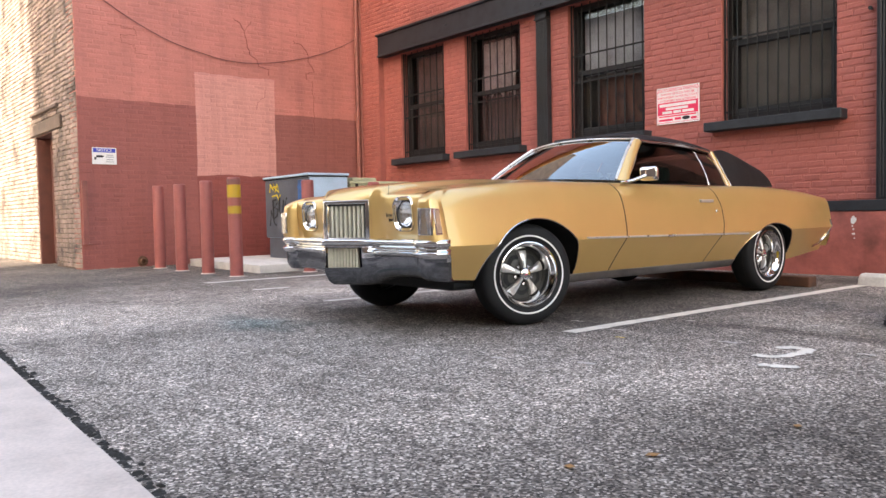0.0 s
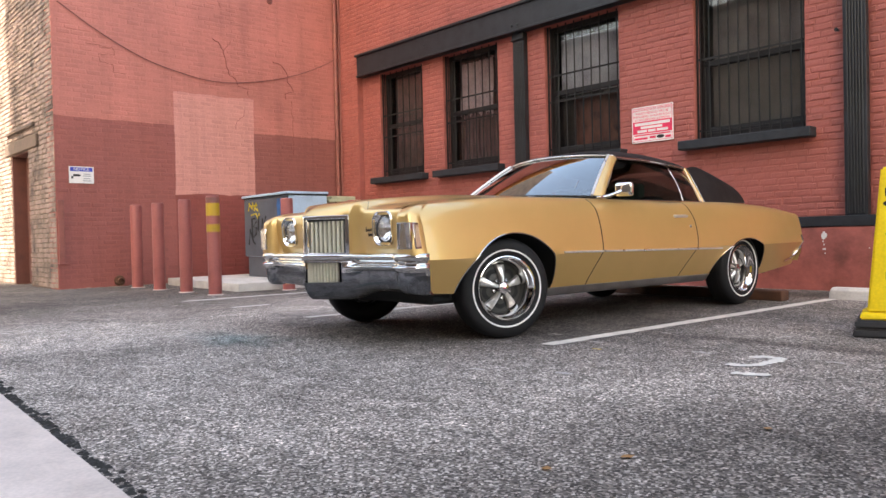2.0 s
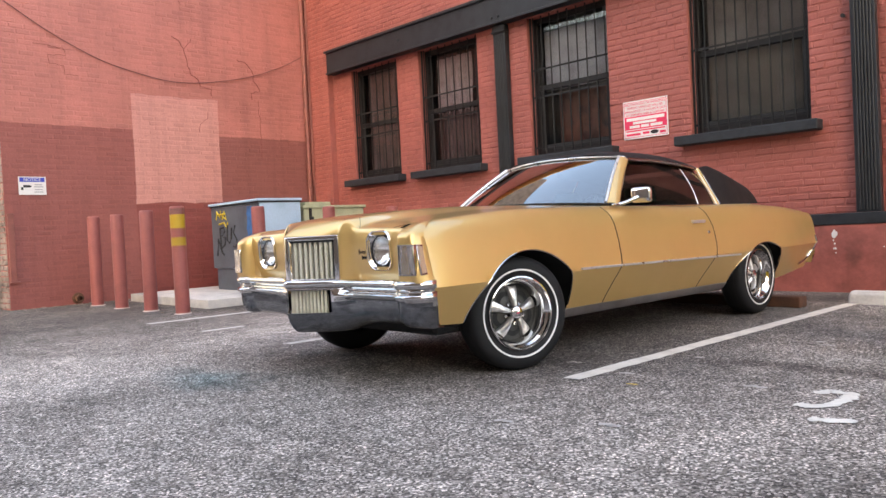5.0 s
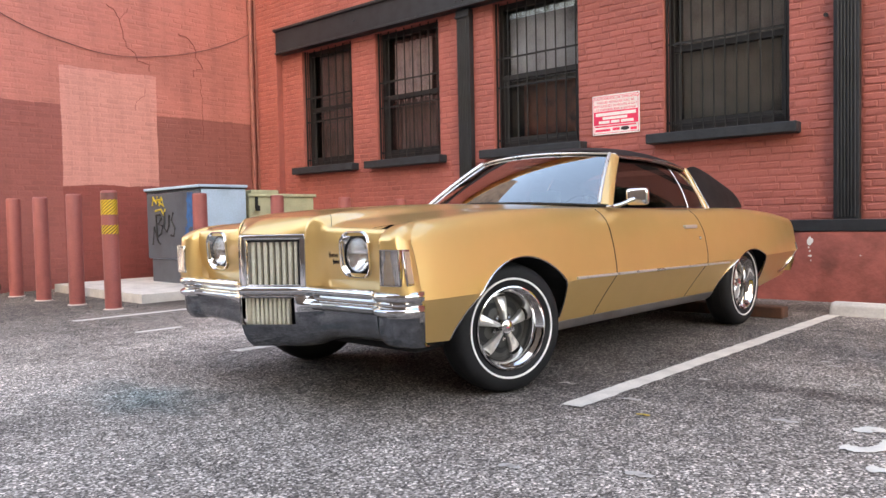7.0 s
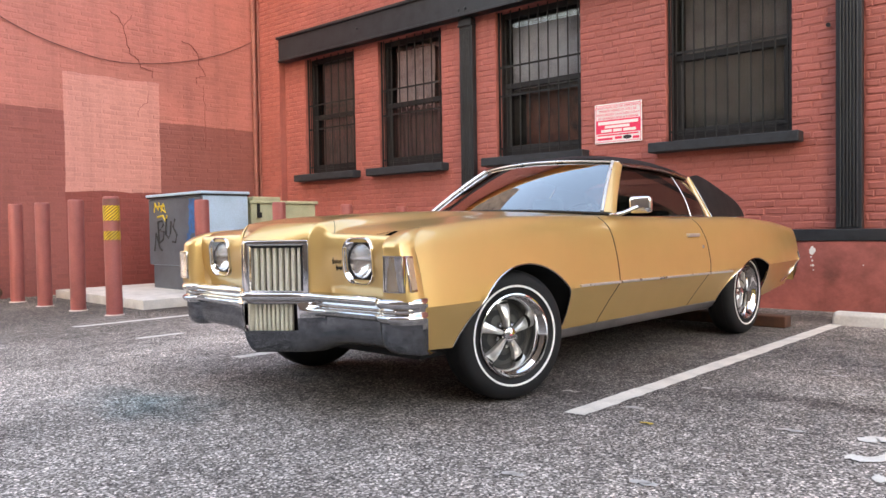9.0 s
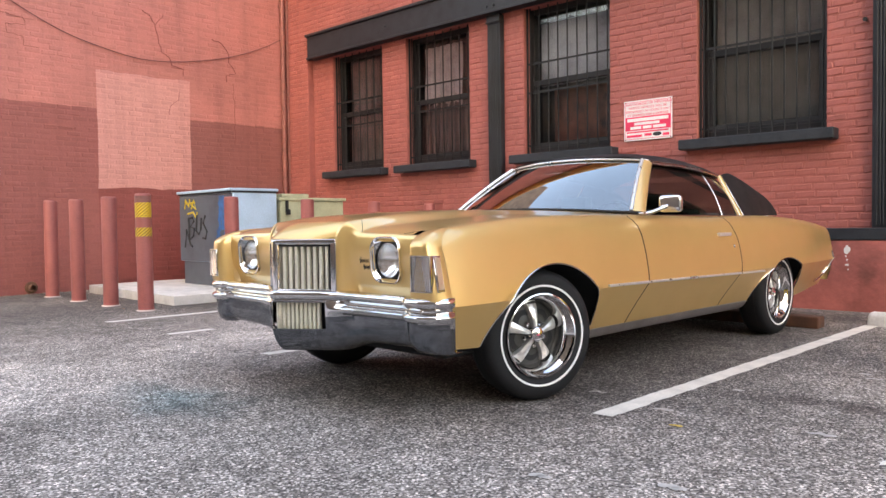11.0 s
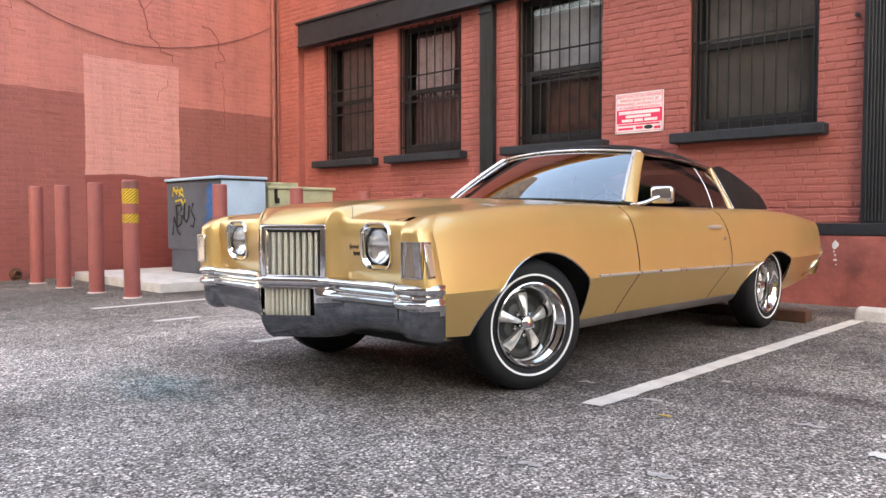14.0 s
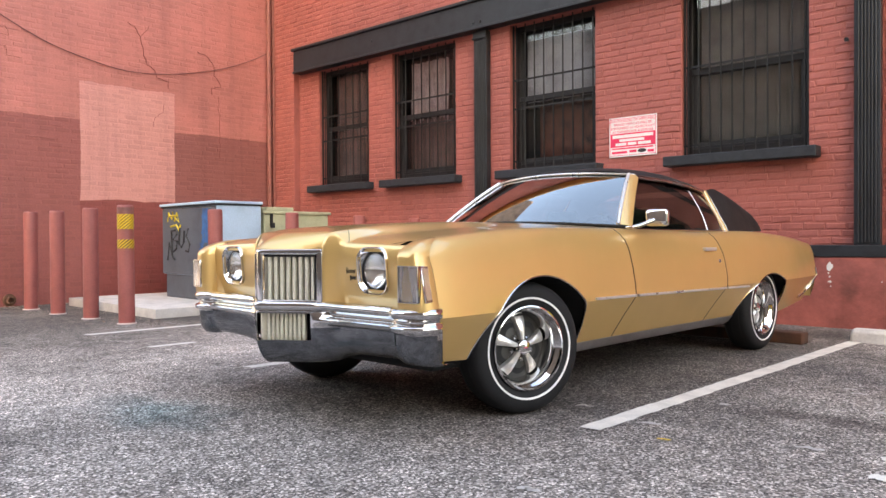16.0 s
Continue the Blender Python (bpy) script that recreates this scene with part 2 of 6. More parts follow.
def lathe(profile, axis="Z", seg=32, bm=None, centre=(0, 0, 0), cap=True):
    """Turns rows of (radius, height) about an axis."""
    bm = bm or bmesh.new()
    rings = []
    for r, h in profile:
        ring = []
        for k in range(seg):
            a = 2 * math.pi * k / seg
            p = (r * math.cos(a), r * math.sin(a), h) if axis == "Z" else (h, r * math.cos(a), r * math.sin(a))
            ring.append(bm.verts.new([p[n] + centre[n] for n in range(3)]))
        rings.append(ring)
    for a, b in zip(rings, rings[1:]):
        for k in range(seg):
            bm.faces.new((a[k], a[(k + 1) % seg], b[(k + 1) % seg], b[k]))
    for ring, r in ((rings[0], profile[0][0]), (rings[-1], profile[-1][0])):
        if cap and r > 1e-4:
            bm.faces.new(ring)
    bmesh.ops.recalc_face_normals(bm, faces=bm.faces)
    return bm


def tube(points, r, seg=8, bm=None, cap=True):
    bm = bm or bmesh.new()
    pts = [Vector(p) for p in points]
    rings = []
    for n, p in enumerate(pts):
        d = (pts[min(n + 1, len(pts) - 1)] - pts[max(n - 1, 0)]).normalized()
        a = d.cross((0, 0, 1) if abs(d.z) < 0.9 else (1, 0, 0)).normalized()
        b = d.cross(a)
        rings.append([bm.verts.new(p + r * (math.cos(2 * math.pi * k / seg) * a + math.sin(2 * math.pi * k / seg) * b)) for k in range(seg)])
    for a, b in zip(rings, rings[1:]):
        for k in range(seg):
            bm.faces.new((a[k], a[(k + 1) % seg], b[(k + 1) % seg], b[k]))
    if cap:
        bm.faces.new(rings[0])
        bm.faces.new(rings[-1])
    bmesh.ops.recalc_face_normals(bm, faces=bm.faces)
    return bm


def sheet(rows, thick=0.0, bm=None, close=False):
    """A surface through rows of points; thick gives it a back."""
    bm = bm or bmesh.new()
    grid = [[bm.verts.new(p) for p in row] for row in rows]
    for a, b in zip(grid, grid[1:]):
        for k in range(len(a) - 1):
            if len({tuple(v.co) for v in (a[k], a[k + 1], b[k + 1], b[k])}) > 2:
                bm.faces.new((a[k], a[k + 1], b[k + 1], b[k]))
    bmesh.ops.remove_doubles(bm, verts=bm.verts, dist=1e-5)
    if thick:
        bmesh.ops.recalc_face_normals(bm, faces=bm.faces)
        bmesh.ops.solidify(bm, geom=list(bm.faces), thickness=thick)
    return bm


def words(text, size, m, parent, place, name="lettering", align="CENTER", stretch=1.0):
    cu = bpy.data.curves.new("words", "FONT")
    cu.body, cu.size, cu.align_x, cu.align_y, cu.extrude = text, size, align, "CENTER", 0.0006
    tmp = bpy.data.objects.new("words", cu)
    scene.collection.objects.link(tmp)
    bpy.context.view_layer.update()
    me = bpy.data.meshes.new_from_object(tmp.evaluated_get(bpy.context.evaluated_depsgraph_get()))
    bpy.data.objects.remove(tmp)
    me.materials.clear()
    me.materials.append(m)
    ob = new(name, me)
    ob.parent = parent
    ob.matrix_local = place @ Matrix.Diagonal((stretch, 1, 1, 1))
    return ob


def pierced(x0, x1, z0, z1, y0, y1, holes):
    """A wall slab from y0 to y1 with openings (x0, x1, z0, z1) right through it."""
    xs = sorted({x0, x1, *[h[0] for h in holes], *[h[1] for h in holes]})
    zs = sorted({z0, z1, *[h[2] for h in holes], *[h[3] for h in holes]})
    xs, zs = [x for x in xs if x0 <= x <= x1], [z for z in zs if z0 <= z <= z1]
    solid = {}
    for i in range(len(xs) - 1):
        for k in range(len(zs) - 1):
            cx, cz = (xs[i] + xs[i + 1]) / 2, (zs[k] + zs[k + 1]) / 2
            solid[i, k] = not any(h[0] < cx < h[1] and h[2] < cz < h[3] for h in holes)
    bm = bmesh.new()
    quad = lambda *ps: bm.faces.new([bm.verts.new(p) for p in ps])  # noqa: E731
    for (i, k), full in solid.items():
        if not full:
            continue
        a, b, c, d = xs[i], xs[i + 1], zs[k], zs[k + 1]
        quad((a, y0, c), (b, y0, c), (b, y0, d), (a, y0, d))
        quad((a, y1, c), (a, y1, d), (b, y1, d), (b, y1, c))
        if not solid.get((i - 1, k)):
            quad((a, y0, c), (a, y0, d), (a, y1, d), (a, y1, c))
        if not solid.get((i + 1, k)):
            quad((b, y0, c), (b, y1, c), (b, y1, d), (b, y0, d))
        if not solid.get((i, k - 1)):
            quad((a, y0, c), (a, y1, c), (b, y1, c), (b, y0, c))
        if not solid.get((i, k + 1)):
            quad((a, y0, d), (b, y0, d), (b, y1, d), (a, y1, d))
    bmesh.ops.remove_doubles(bm, verts=bm.verts, dist=1e-5)
    bmesh.ops.recalc_face_normals(bm, faces=bm.faces)
    return bm


def courses(u0, u1, z0, z1, holes, rng, length=0.205, height=0.064, joint=0.011, rough=1.0):
    """Bricks of a running bond as (u0, u1, z0, z1), cut at the openings."""
    out, row, z = [], 0, z0
    while z < z1 - 0.02:
        top = min(z + height, z1)
        u = u0 - (length / 2 if row % 2 else 0) - rng.random() * 0.02
        while u < u1:
            end = u + length * (1 + 0.05 * rng.uniform(-1, 1) * rough) - joint
            spans = [(max(u, u0), min(end, u1))]
            for h in holes:
                if h[2] < (z + top) / 2 < h[3]:
                    spans = [s for a, b in spans for s in ((a, min(b, h[0])), (max(a, h[1]), b)) if s[1] - s[0] > 1e-6]
            out += [(a, b, z, top) for a, b in spans if b - a > 0.03]
            u = end + joint
        z, row = z + height + joint, row + 1
    return out


def brick_mesh(name, rows, place, m, rng, proud=0.007, wob=0.007):
    """All bricks of a wall in one mesh: front faces with worn, chamfered edges. place(u, z, d): a point d in front of the joints."""
    verts, faces = [], []
    for a, b, c, d in rows:
        k, ch = len(verts), 0.006
        tilt, out = rng.uniform(-wob, wob), proud + rng.uniform(-0.5, 0.5) * wob
        j = lambda: rng.uniform(-0.005, 0.005)  # noqa: E731
        ring = [(a + j(), c + j()), (b + j(), c + j() + tilt), (b + j(), d + j() + tilt), (a + j(), d + j())]
        cu, cz = (a + b) / 2, (c + d) / 2
        for u, z in ring:
            verts.append(place(u, z, -0.004))
        for u, z in ring:
            verts.append(place(u - math.copysign(ch, u - cu) * 0.3, z - math.copysign(ch, z - cz) * 0.3, out - ch * 0.9))
        for u, z in ring:
            verts.append(place(u - math.copysign(ch * 1.6, u - cu), z - math.copysign(ch * 1.4, z - cz), out + rng.uniform(-0.3, 0.3) * wob))
        for base in (0, 4):
            for n in range(4):
                faces.append((k + base + n, k + base + (n + 1) % 4, k + base + 4 + (n + 1) % 4, k + base + 4 + n))
        faces.append((k + 8, k + 9, k + 10, k + 11))
    me = bpy.data.meshes.new(name)
    me.from_pydata(verts, [], faces)
    me.materials.append(m)
    return new(name, me)


# ---- the setting ----
B = pose(-8.40, 4.61, 0, 0, 0, 2.7)  # the inner corner of the two brick walls
rng = random.Random(4)

bm = bmesh.new()
edge = [-400, -60, -20, -12, -8, -4, 0, 4, 8, 20, 60, 400]
sheet([[(x, y, 0) for x in edge] for y in edge], bm=bm)
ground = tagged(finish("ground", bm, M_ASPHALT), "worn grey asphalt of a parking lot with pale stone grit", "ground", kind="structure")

strip = bmesh.new()
for x in np.arange(-30, 30, 3.0):
    box(strip, x + 0.006, x + 2.994, -4.6, -2.84, -0.1, 0.012, 0.006)
tagged(finish("pavement", strip, M_CONC), "smooth pale concrete gutter strip along the asphalt", "pavement", kind="structure")
M_CRUMB = worn("dark_crumbled_asphalt", (0.022, 0.02, 0.018), 0.95, 0.3, 20, 90, 0.6, 0.006)
bm = bmesh.new()
for k in range(900):
    x = -3 + 9 * rng.random()
    s = rng.uniform(0.006, 0.02)
    bmesh.ops.create_icosphere(bm, subdivisions=1, radius=s, matrix=pose(x, -2.83 + abs(rng.gauss(0, 0.018)), 0.002 - s * 0.3, rng.random() * 90, 0, rng.random() * 90) @ Matrix.Diagonal((1.3, 1, 0.5, 1)))
tagged(finish("crumbled_joint", bm, M_CRUMB), "dark crumbled asphalt along the concrete edge", "debris", kind="stuff")


def ragged_line(name, x0, x1, y0, y1, label):
    bm = bmesh.new()
    n = max(4, int((y1 - y0) / 0.06))
    sheet([[(x0 + rng.uniform(-0.006, 0.006), y0 + (y1 - y0) * k / n, 0.004), (x1 + rng.uniform(-0.006, 0.006), y0 + (y1 - y0) * k / n + (0.03 * rng.random() if k in (0, n) else 0), 0.004)] for k in range(n + 1)], bm=bm)
    return tagged(finish(name, bm, M_WHITE), label, "road marking", "parking lines", "structure")


ragged_line("parking_line", 1.205, 1.315, -0.05, 3.93, "worn white parking bay line on the asphalt")
ragged_line("parking_line", -1.45, -1.35, -0.21, 3.9, "worn white parking bay line on the asphalt")
ragged_line("parking_line", -4.18, -4.08, -0.29, 4.1, "worn white parking bay line on the asphalt")
ragged_line("parking_line", -2.93, -2.85, -0.25, 0.16, "short white dash painted on the asphalt")

# window wall
WINS = [(1.24, 2.455, 1.80, 3.73), (2.99, 4.264, 1.80, 3.73), (5.22, 6.511, 1.80, 3.73), (7.606, 8.947, 1.80, 3.73), (10.4, 11.7, 1.80, 3.73)]
PILS = [(4.668, 4.886), (9.372, 9.598)]
TOP = 6.6
wall = finish("wall_north", pierced(-0.35, 17, 0, 4.0, 0.0, 0.4, WINS), M_MORTAR, frame_of=B)
tagged(wall, "red-painted brick wall with barred windows", "wall", kind="structure")
upper = finish("wall_north_upper", boxes((-0.35, 17, -0.12, 0.4, 4.15, TOP), (-0.35, 0.70, -0.12, -0.002, 0.69, 4.15)), M_MORTAR, frame_of=B)
tagged(upper, "red-painted brick wall above a black steel beam", "wall", kind="structure")
holes = WINS + [(a - 0.01, b + 0.01, 0, 4) for a, b in PILS]
near = [r for r in courses(0.72, 16.5, 0.815, 3.73, holes, rng)]
far_rows, near_rows = [], []
for r in near:
    u, z = (r[0] + r[1]) / 2, (r[2] + r[3]) / 2
    full = 0.185 < r[1] - r[0] < 0.205
    (near_rows if full and 6.5 < u < 9.35 and 1.0 < z < 3.0 and len(near_rows) < 300 else far_rows).append(r)
flat = lambda y: (lambda u, z, d: (u, y - d, z))  # noqa: E731
ob = brick_mesh("brick_courses", far_rows, flat(0.0), M_WALL, rng)
ob.parent = wall
tagged(ob, "red-painted brick courses", kind="stuff")
ob = brick_mesh("brick_courses", courses(0, 14, 4.17, 5.9, [], rng) + courses(0.0, 0.70, 0.70, 4.15, [], rng), flat(-0.12), M_WALL, rng)
ob.parent = upper
tagged(ob, "red-painted brick courses", kind="stuff")
# orange sunlit edge put into the cornice's colour, for the windscreen's reflection
cornice = finish("cornice", boxes((0.01, 17, -0.50, -0.125, TOP - 0.16, TOP - 0.06), (0.01, 17, -0.56, -0.125, TOP - 0.055, TOP + 0.05), bevel=0.012), worn("ochre_sunlit_cornice", (0.72, 0.36, 0.10), 0.7, 0.2, 3, 30), frame_of=B)
tagged(cornice, "cornice along the top of the brick wall, ochre for its orange sunlit look", "cornice", kind="structure")
plinth = finish("plinth", boxes((0, 17, -0.13, -0.001, -0.05, 0.69), bevel=0.008), M_STUCCO, frame_of=B)
tagged(plinth, "red-painted plinth with chipped plaster spots", "plinth", kind="structure")
band = finish("trim", boxes((0.02, 17, -0.14, -0.001, 0.692, 0.808), bevel=0.006), M_BLACK, frame_of=B)
tagged(band, "black-painted stone band along the wall", "trim", kind="structure")
# bare spots on the plinth
bm = bmesh.new()
for x, z, s in ((9.17, 0.60, 0.03), (9.165, 0.575, 0.022), (9.16, 0.535, 0.009), (9.17, 0.50, 0.01), (9.16, 0.45, 0.008), (9.175, 0.45, 0.012), (9.18, 0.405, 0.007), (9.62, 0.46, 0.007), (9.17, 0.625, 0.015)):
    lathe([(s, 0.0), (s * 0.8, 0.003)], "Z", 9, bm)
    bm.verts.ensure_lookup_table()
    for v in bm.verts[-18:]:
        v.co = Vector((x + v.co.x * rng.uniform(0.6, 1.2), -0.131 - v.co.z, z + v.co.y * rng.uniform(0.7, 1.3)))
bmesh.ops.recalc_face_normals(bm, faces=bm.faces)
ob = part("bare_spot", bm, M_PALESPOT, plinth, "small bare plaster spots")

# steel beam with end plates and rivets
beam = thing("steel_beam", B, "black-painted steel beam over the windows", "beam", kind="structure")
bm = boxes((0.74, 14, -0.16, 0.1, 3.74, 4.15), bevel=0.006)
box(bm, 0.72, 14, -0.20, -0.12, 4.115, 4.155, 0.004)
box(bm, 0.76, 14, -0.20, -0.12, 3.728, 3.76, 0.004)
part("web", bm, M_BLACK, beam)
for x in (2.7, 4.72, 4.84, 6.9, 9.4, 9.52):
    bm = lathe([(0.0, -0.018), (0.016, -0.012), (0.022, 0.0)], "Z", 10)
    ob = part("rivet", bm, M_BLACK, beam, smooth=40)
    ob.matrix_local = pose(x, -0.162, 3.83 if x != 2.7 else 3.95, 90, 0, 0) @ Matrix.Diagonal((1, 1, -1, 1))

for a, b in PILS:
    pil = thing("cast_iron_pilaster", B, "fluted black cast-iron pilaster on the brick wall", "pilaster", "pilasters", "structure")
    z0, z1 = 0.81, 3.725
    part("shaft", boxes((a, b, -0.09, 0.02, z0, z1), bevel=0.004), M_BLACK, pil)
    n = 6
    for k in range(n):
        x = a + 0.025 + (b - a - 0.05) * (k + 0.5) / n
        bm = boxes((x - 0.0095, x + 0.0095, -0.106, -0.088, z0 + 0.02, z1 - 0.14), bevel=0.006)
        part("flute", bm, M_BLACK, pil)
    part("capital", boxes((a - 0.012, b + 0.012, -0.12, 0.0, z1 - 0.11, z1 - 0.085), (a - 0.005, b + 0.005, -0.105, 0, z1 - 0.085, z1), bevel=0.005), M_BLACK, pil)

# windows
for k, (a, b, z0, z1) in enumerate(WINS):
    win = thing(f"window_{k + 1}", B, ["sash window behind iron bars with a dark curtain", "sash window behind iron bars with a torn grey curtain", "barred sash window with a grey board in its upper half",
                                        "large dark sash window behind iron bars", "dark sash window behind iron bars"][k], "window", kind="structure")
    mid = 2.75
    fr = boxes((a, a + 0.07, 0.14, 0.24, z0, z1), (b - 0.07, b, 0.14, 0.24, z0, z1), (a + 0.07, b - 0.07, 0.14, 0.24, z1 - 0.08, z1), (a + 0.07, b - 0.07, 0.14, 0.24, z0, z0 + 0.09), bevel=0.006)
    part("window_frame", fr, M_SASH, win)
    part("inner_lining", boxes((a + 0.002, a + 0.014, 0.242, 0.405, z0, z1), (b - 0.014, b - 0.002, 0.242, 0.405, z0, z1), (a + 0.014, b - 0.014, 0.242, 0.405, z1 - 0.014, z1 - 0.002), (a + 0.014, b - 0.014, 0.242, 0.405, z0 + 0.002, z0 + 0.014)), M_SASH, win)
    part("meeting_rail", boxes((a + 0.07, b - 0.07, 0.13, 0.2, mid - 0.035, mid + 0.035), bevel=0.005), M_SASH, win)
    part("sash_stile", boxes((a + 0.07, a + 0.12, 0.15, 0.2, z0 + 0.09, mid - 0.035), (b - 0.12, b - 0.07, 0.15, 0.2, z0 + 0.09, mid - 0.035), (a + 0.12, b - 0.12, 0.15, 0.2, z0 + 0.09, z0 + 0.16), bevel=0.004), M_SASH, win)
    for lo, hi, y in ((z0 + 0.1, mid - 0.04, 0.18), (mid + 0.04, z1 - 0.08, 0.2)):
        pane = part("pane", boxes((a + 0.075, b - 0.075, y, y + 0.005, lo, hi)), M_PANE, win)
        pane.visible_shadow = False
    part("window_sill", boxes((a - 0.15, b + 0.11, -0.17, 0.14, z0 - 0.115, z0 - 0.002), bevel=0.01), M_SILL, win, "thick charcoal-painted stone sill")
    n = (7, 8, 9, 11, 9)[k]
    for i in range(n):
        x = a + (b - a) * (i + 0.45) / (n - 0.1)
        part("bar", boxes((x - 0.0065, x + 0.0065, 0.047, 0.060, z0 + 0.03, z1 + 0.02)), M_BAR, win)
    for z in ((z0 + 0.12, 2.55, 2.95), (z0 + 0.12, 2.6, 2.98), (z0 + 0.12, 2.62, 3.0), (z0 + 0.12, 2.8), (z0 + 0.12, 2.8))[k]:
        part("cross_bar", boxes((a - 0.005, b + 0.005, 0.06, 0.068, z - 0.012, z + 0.012)), M_BAR, win)
    for x in (a + 0.02, b - 0.02):
        part("jamb_bar", boxes((x - 0.010, x + 0.010, 0.045, 0.065, z0 + 0.01, z1)), M_BAR, win)
    room = finish("room_lining", boxes((a - 0.1, b + 0.1, 1.6, 1.62, z0 - 0.2, z1 + 0.2), (a - 0.12, a - 0.1, 0.41, 1.62, z0 - 0.2, z1 + 0.2), (b + 0.1, b + 0.12, 0.41, 1.62, z0 - 0.2, z1 + 0.2),
                                       (a - 0.1, b + 0.1, 0.41, 1.6, z0 - 0.22, z0 - 0.2), (a - 0.1, b + 0.1, 0.41, 1.6, z1 + 0.2, z1 + 0.22)), M_ROOM, frame_of=B)
    tagged(room, "dark plain room behind the window", "wall", kind="structure")


def curtain(x0, x1, z0, z1, y, m, label, folds, ragged=0.0):
    n = folds * 6
    rows = []
    for i in range(9):
        rows.append([(x0 + (x1 - x0) * k / n, y + 0.025 * math.sin(2 * math.pi * folds * k / n + 0.6 * math.sin(i * 0.7)), z1 + (z0 - z1 + ragged * math.sin(k * 1.3) * math.sin(k * 0.31)) * i / 8) for k in range(n + 1)])
    ob = finish("curtain", sheet(rows, 0.004), m, 60, B)
    return tagged(ob, label, "curtain", "curtains")


curtain(1.32, 2.4, 1.9, 3.7, 0.33, M_CURTAIN, "dark grey curtain hanging behind a barred window", 7)
curtain(3.08, 3.85, 2.72, 3.6, 0.33, worn("pale_lilac_cloth", (0.42, 0.35, 0.37), 0.9, 0.3, 6, 80, 0.2), "pale torn curtain hanging behind a barred window", 6, 0.1)
curtain(3.95, 4.2, 2.85, 3.62, 0.33, M_CURTAIN, "narrow grey curtain end behind a barred window", 3, 0.15)
curtain(3.06, 4.2, 1.9, 2.75, 0.42, M_CURTAIN, "dark grey curtain hanging behind a barred window", 8)
tagged(finish("window_board", boxes((5.32, 6.44, 0.26, 0.28, 2.72, 3.55), bevel=0.003), M_BOARD, frame_of=B), "stained pale grey board behind the upper sash", "board")
tagged(finish("painted_panel", boxes((5.36, 6.42, 0.5, 0.52, 1.9, 2.7), bevel=0.003), M_POSTER, frame_of=B), "dark red painted panel behind the lower sash", "panel")
tagged(finish("window_screen", boxes((7.73, 8.83, 0.25, 0.255, 1.9, 2.72)), worn("dark_brown_screen", (0.13, 0.12, 0.105), 0.8, 0.3, 3, 200, 0.2), frame_of=B), "dark brown insect screen behind the lower sash", "screen")

# added panel whose grey-brown stands for what the upper pane reflects
tagged(finish("window_blind", boxes((7.73, 8.83, 0.26, 0.266, 2.79, 3.66), bevel=0.002), worn("grey_brown_reflection", (0.17, 0.155, 0.145), 0.8, 0.5, 2.5, 60, 0.2), frame_of=B), "dim grey-brown panel in place of the reflection in the upper sash", "blind")

# left wall, its outer corner and the bare side wall
lw = finish("wall_west", boxes((-0.4, -0.002, -5.30, 0.4, 0, 6.5)), M_LEFT, frame_of=B)
tagged(lw, "brick wall painted in several coats of red", "wall", kind="structure")
tower = finish("wall_west_upper", boxes((-0.4, -0.006, -5.30, 2.2, 6.504, 12.5)), M_BARE, frame_of=B)
tagged(tower, "bare weathered brick of the taller building's upper storeys", "wall", kind="structure")
lrows = courses(-5.30, 0.0, 0.01, 6.4, [], rng, 0.205, 0.064, 0.010)
ob = brick_mesh("brick_courses", lrows, lambda u, z, d: (d - 0.004, u, z), M_LEFT, rng, 0.004, 0.004)
ob.parent = lw
tagged(ob, "red-painted brick courses", kind="stuff")
DOOR = [(-2.62, -1.47, 0.0, 2.27)]
sw = finish("wall_side", pierced(-9, -0.012, 0, 6.5, -5.30, -4.9, DOOR), M_BAREM, frame_of=B)
tagged(sw, "weathered tan brick wall with a doorway", "wall", kind="structure")
ob = brick_mesh("brick_courses", courses(-7, -0.012, 0.02, 6.4, DOOR + [(-2.9, -0.8, 2.27, 2.5)], rng, 0.205, 0.064, 0.014), flat(-5.30), M_BARE, rng, 0.014, 0.009)
ob.parent = sw
tagged(ob, "weathered tan bricks", kind="stuff")
lint = tagged(finish("door_lintel", boxes((-2.88, -0.85, -5.345, -5.2, 2.275, 2.48), (-2.75, -1.0, -5.36, -5.3, 2.62, 2.68), bevel=0.012), M_BAREM, frame_of=B), "rough weathered lintel over the doorway", "lintel", kind="structure")
door = thing("door_1", B, "dark maroon door set deep in the doorway", "door", kind="structure")
M_DOOR = worn("dark_maroon_door", (0.10, 0.035, 0.028), 0.7, 0.3, 5, 50, 0.2)
part("door_leaf", boxes((-2.58, -1.51, -5.08, -5.03, 0.02, 2.25), bevel=0.004), M_DOOR, door)
part("door_frame", boxes((-2.618, -2.58, -5.295, -5.0, 0, 2.268), (-1.51, -1.472, -5.295, -5.0, 0, 2.268), (-2.58, -1.51, -5.295, -5.0, 2.25, 2.268)), M_DOOR, door)
part("door_handle", boxes((-1.64, -1.58, -5.13, -5.08, 1.0, 1.06), bevel=0.01), M_SASH, door)

# unseen blocks added to shade the lot and darken reflections, besides a pale building
def block(name, x0, x1, y0, y1, h, label, m=M_GREY):
    b = thing(name, pose(0, 0, 0), label, "building")
    part("wall", boxes((x0, x1, y0, y1, 0, h)), m, b)
    part("roof", boxes((x0 - 0.15, x1 + 0.15, y0 - 0.15, y1 + 0.15, h, h + 0.35), bevel=0.03), M_SILL, b)
    return b


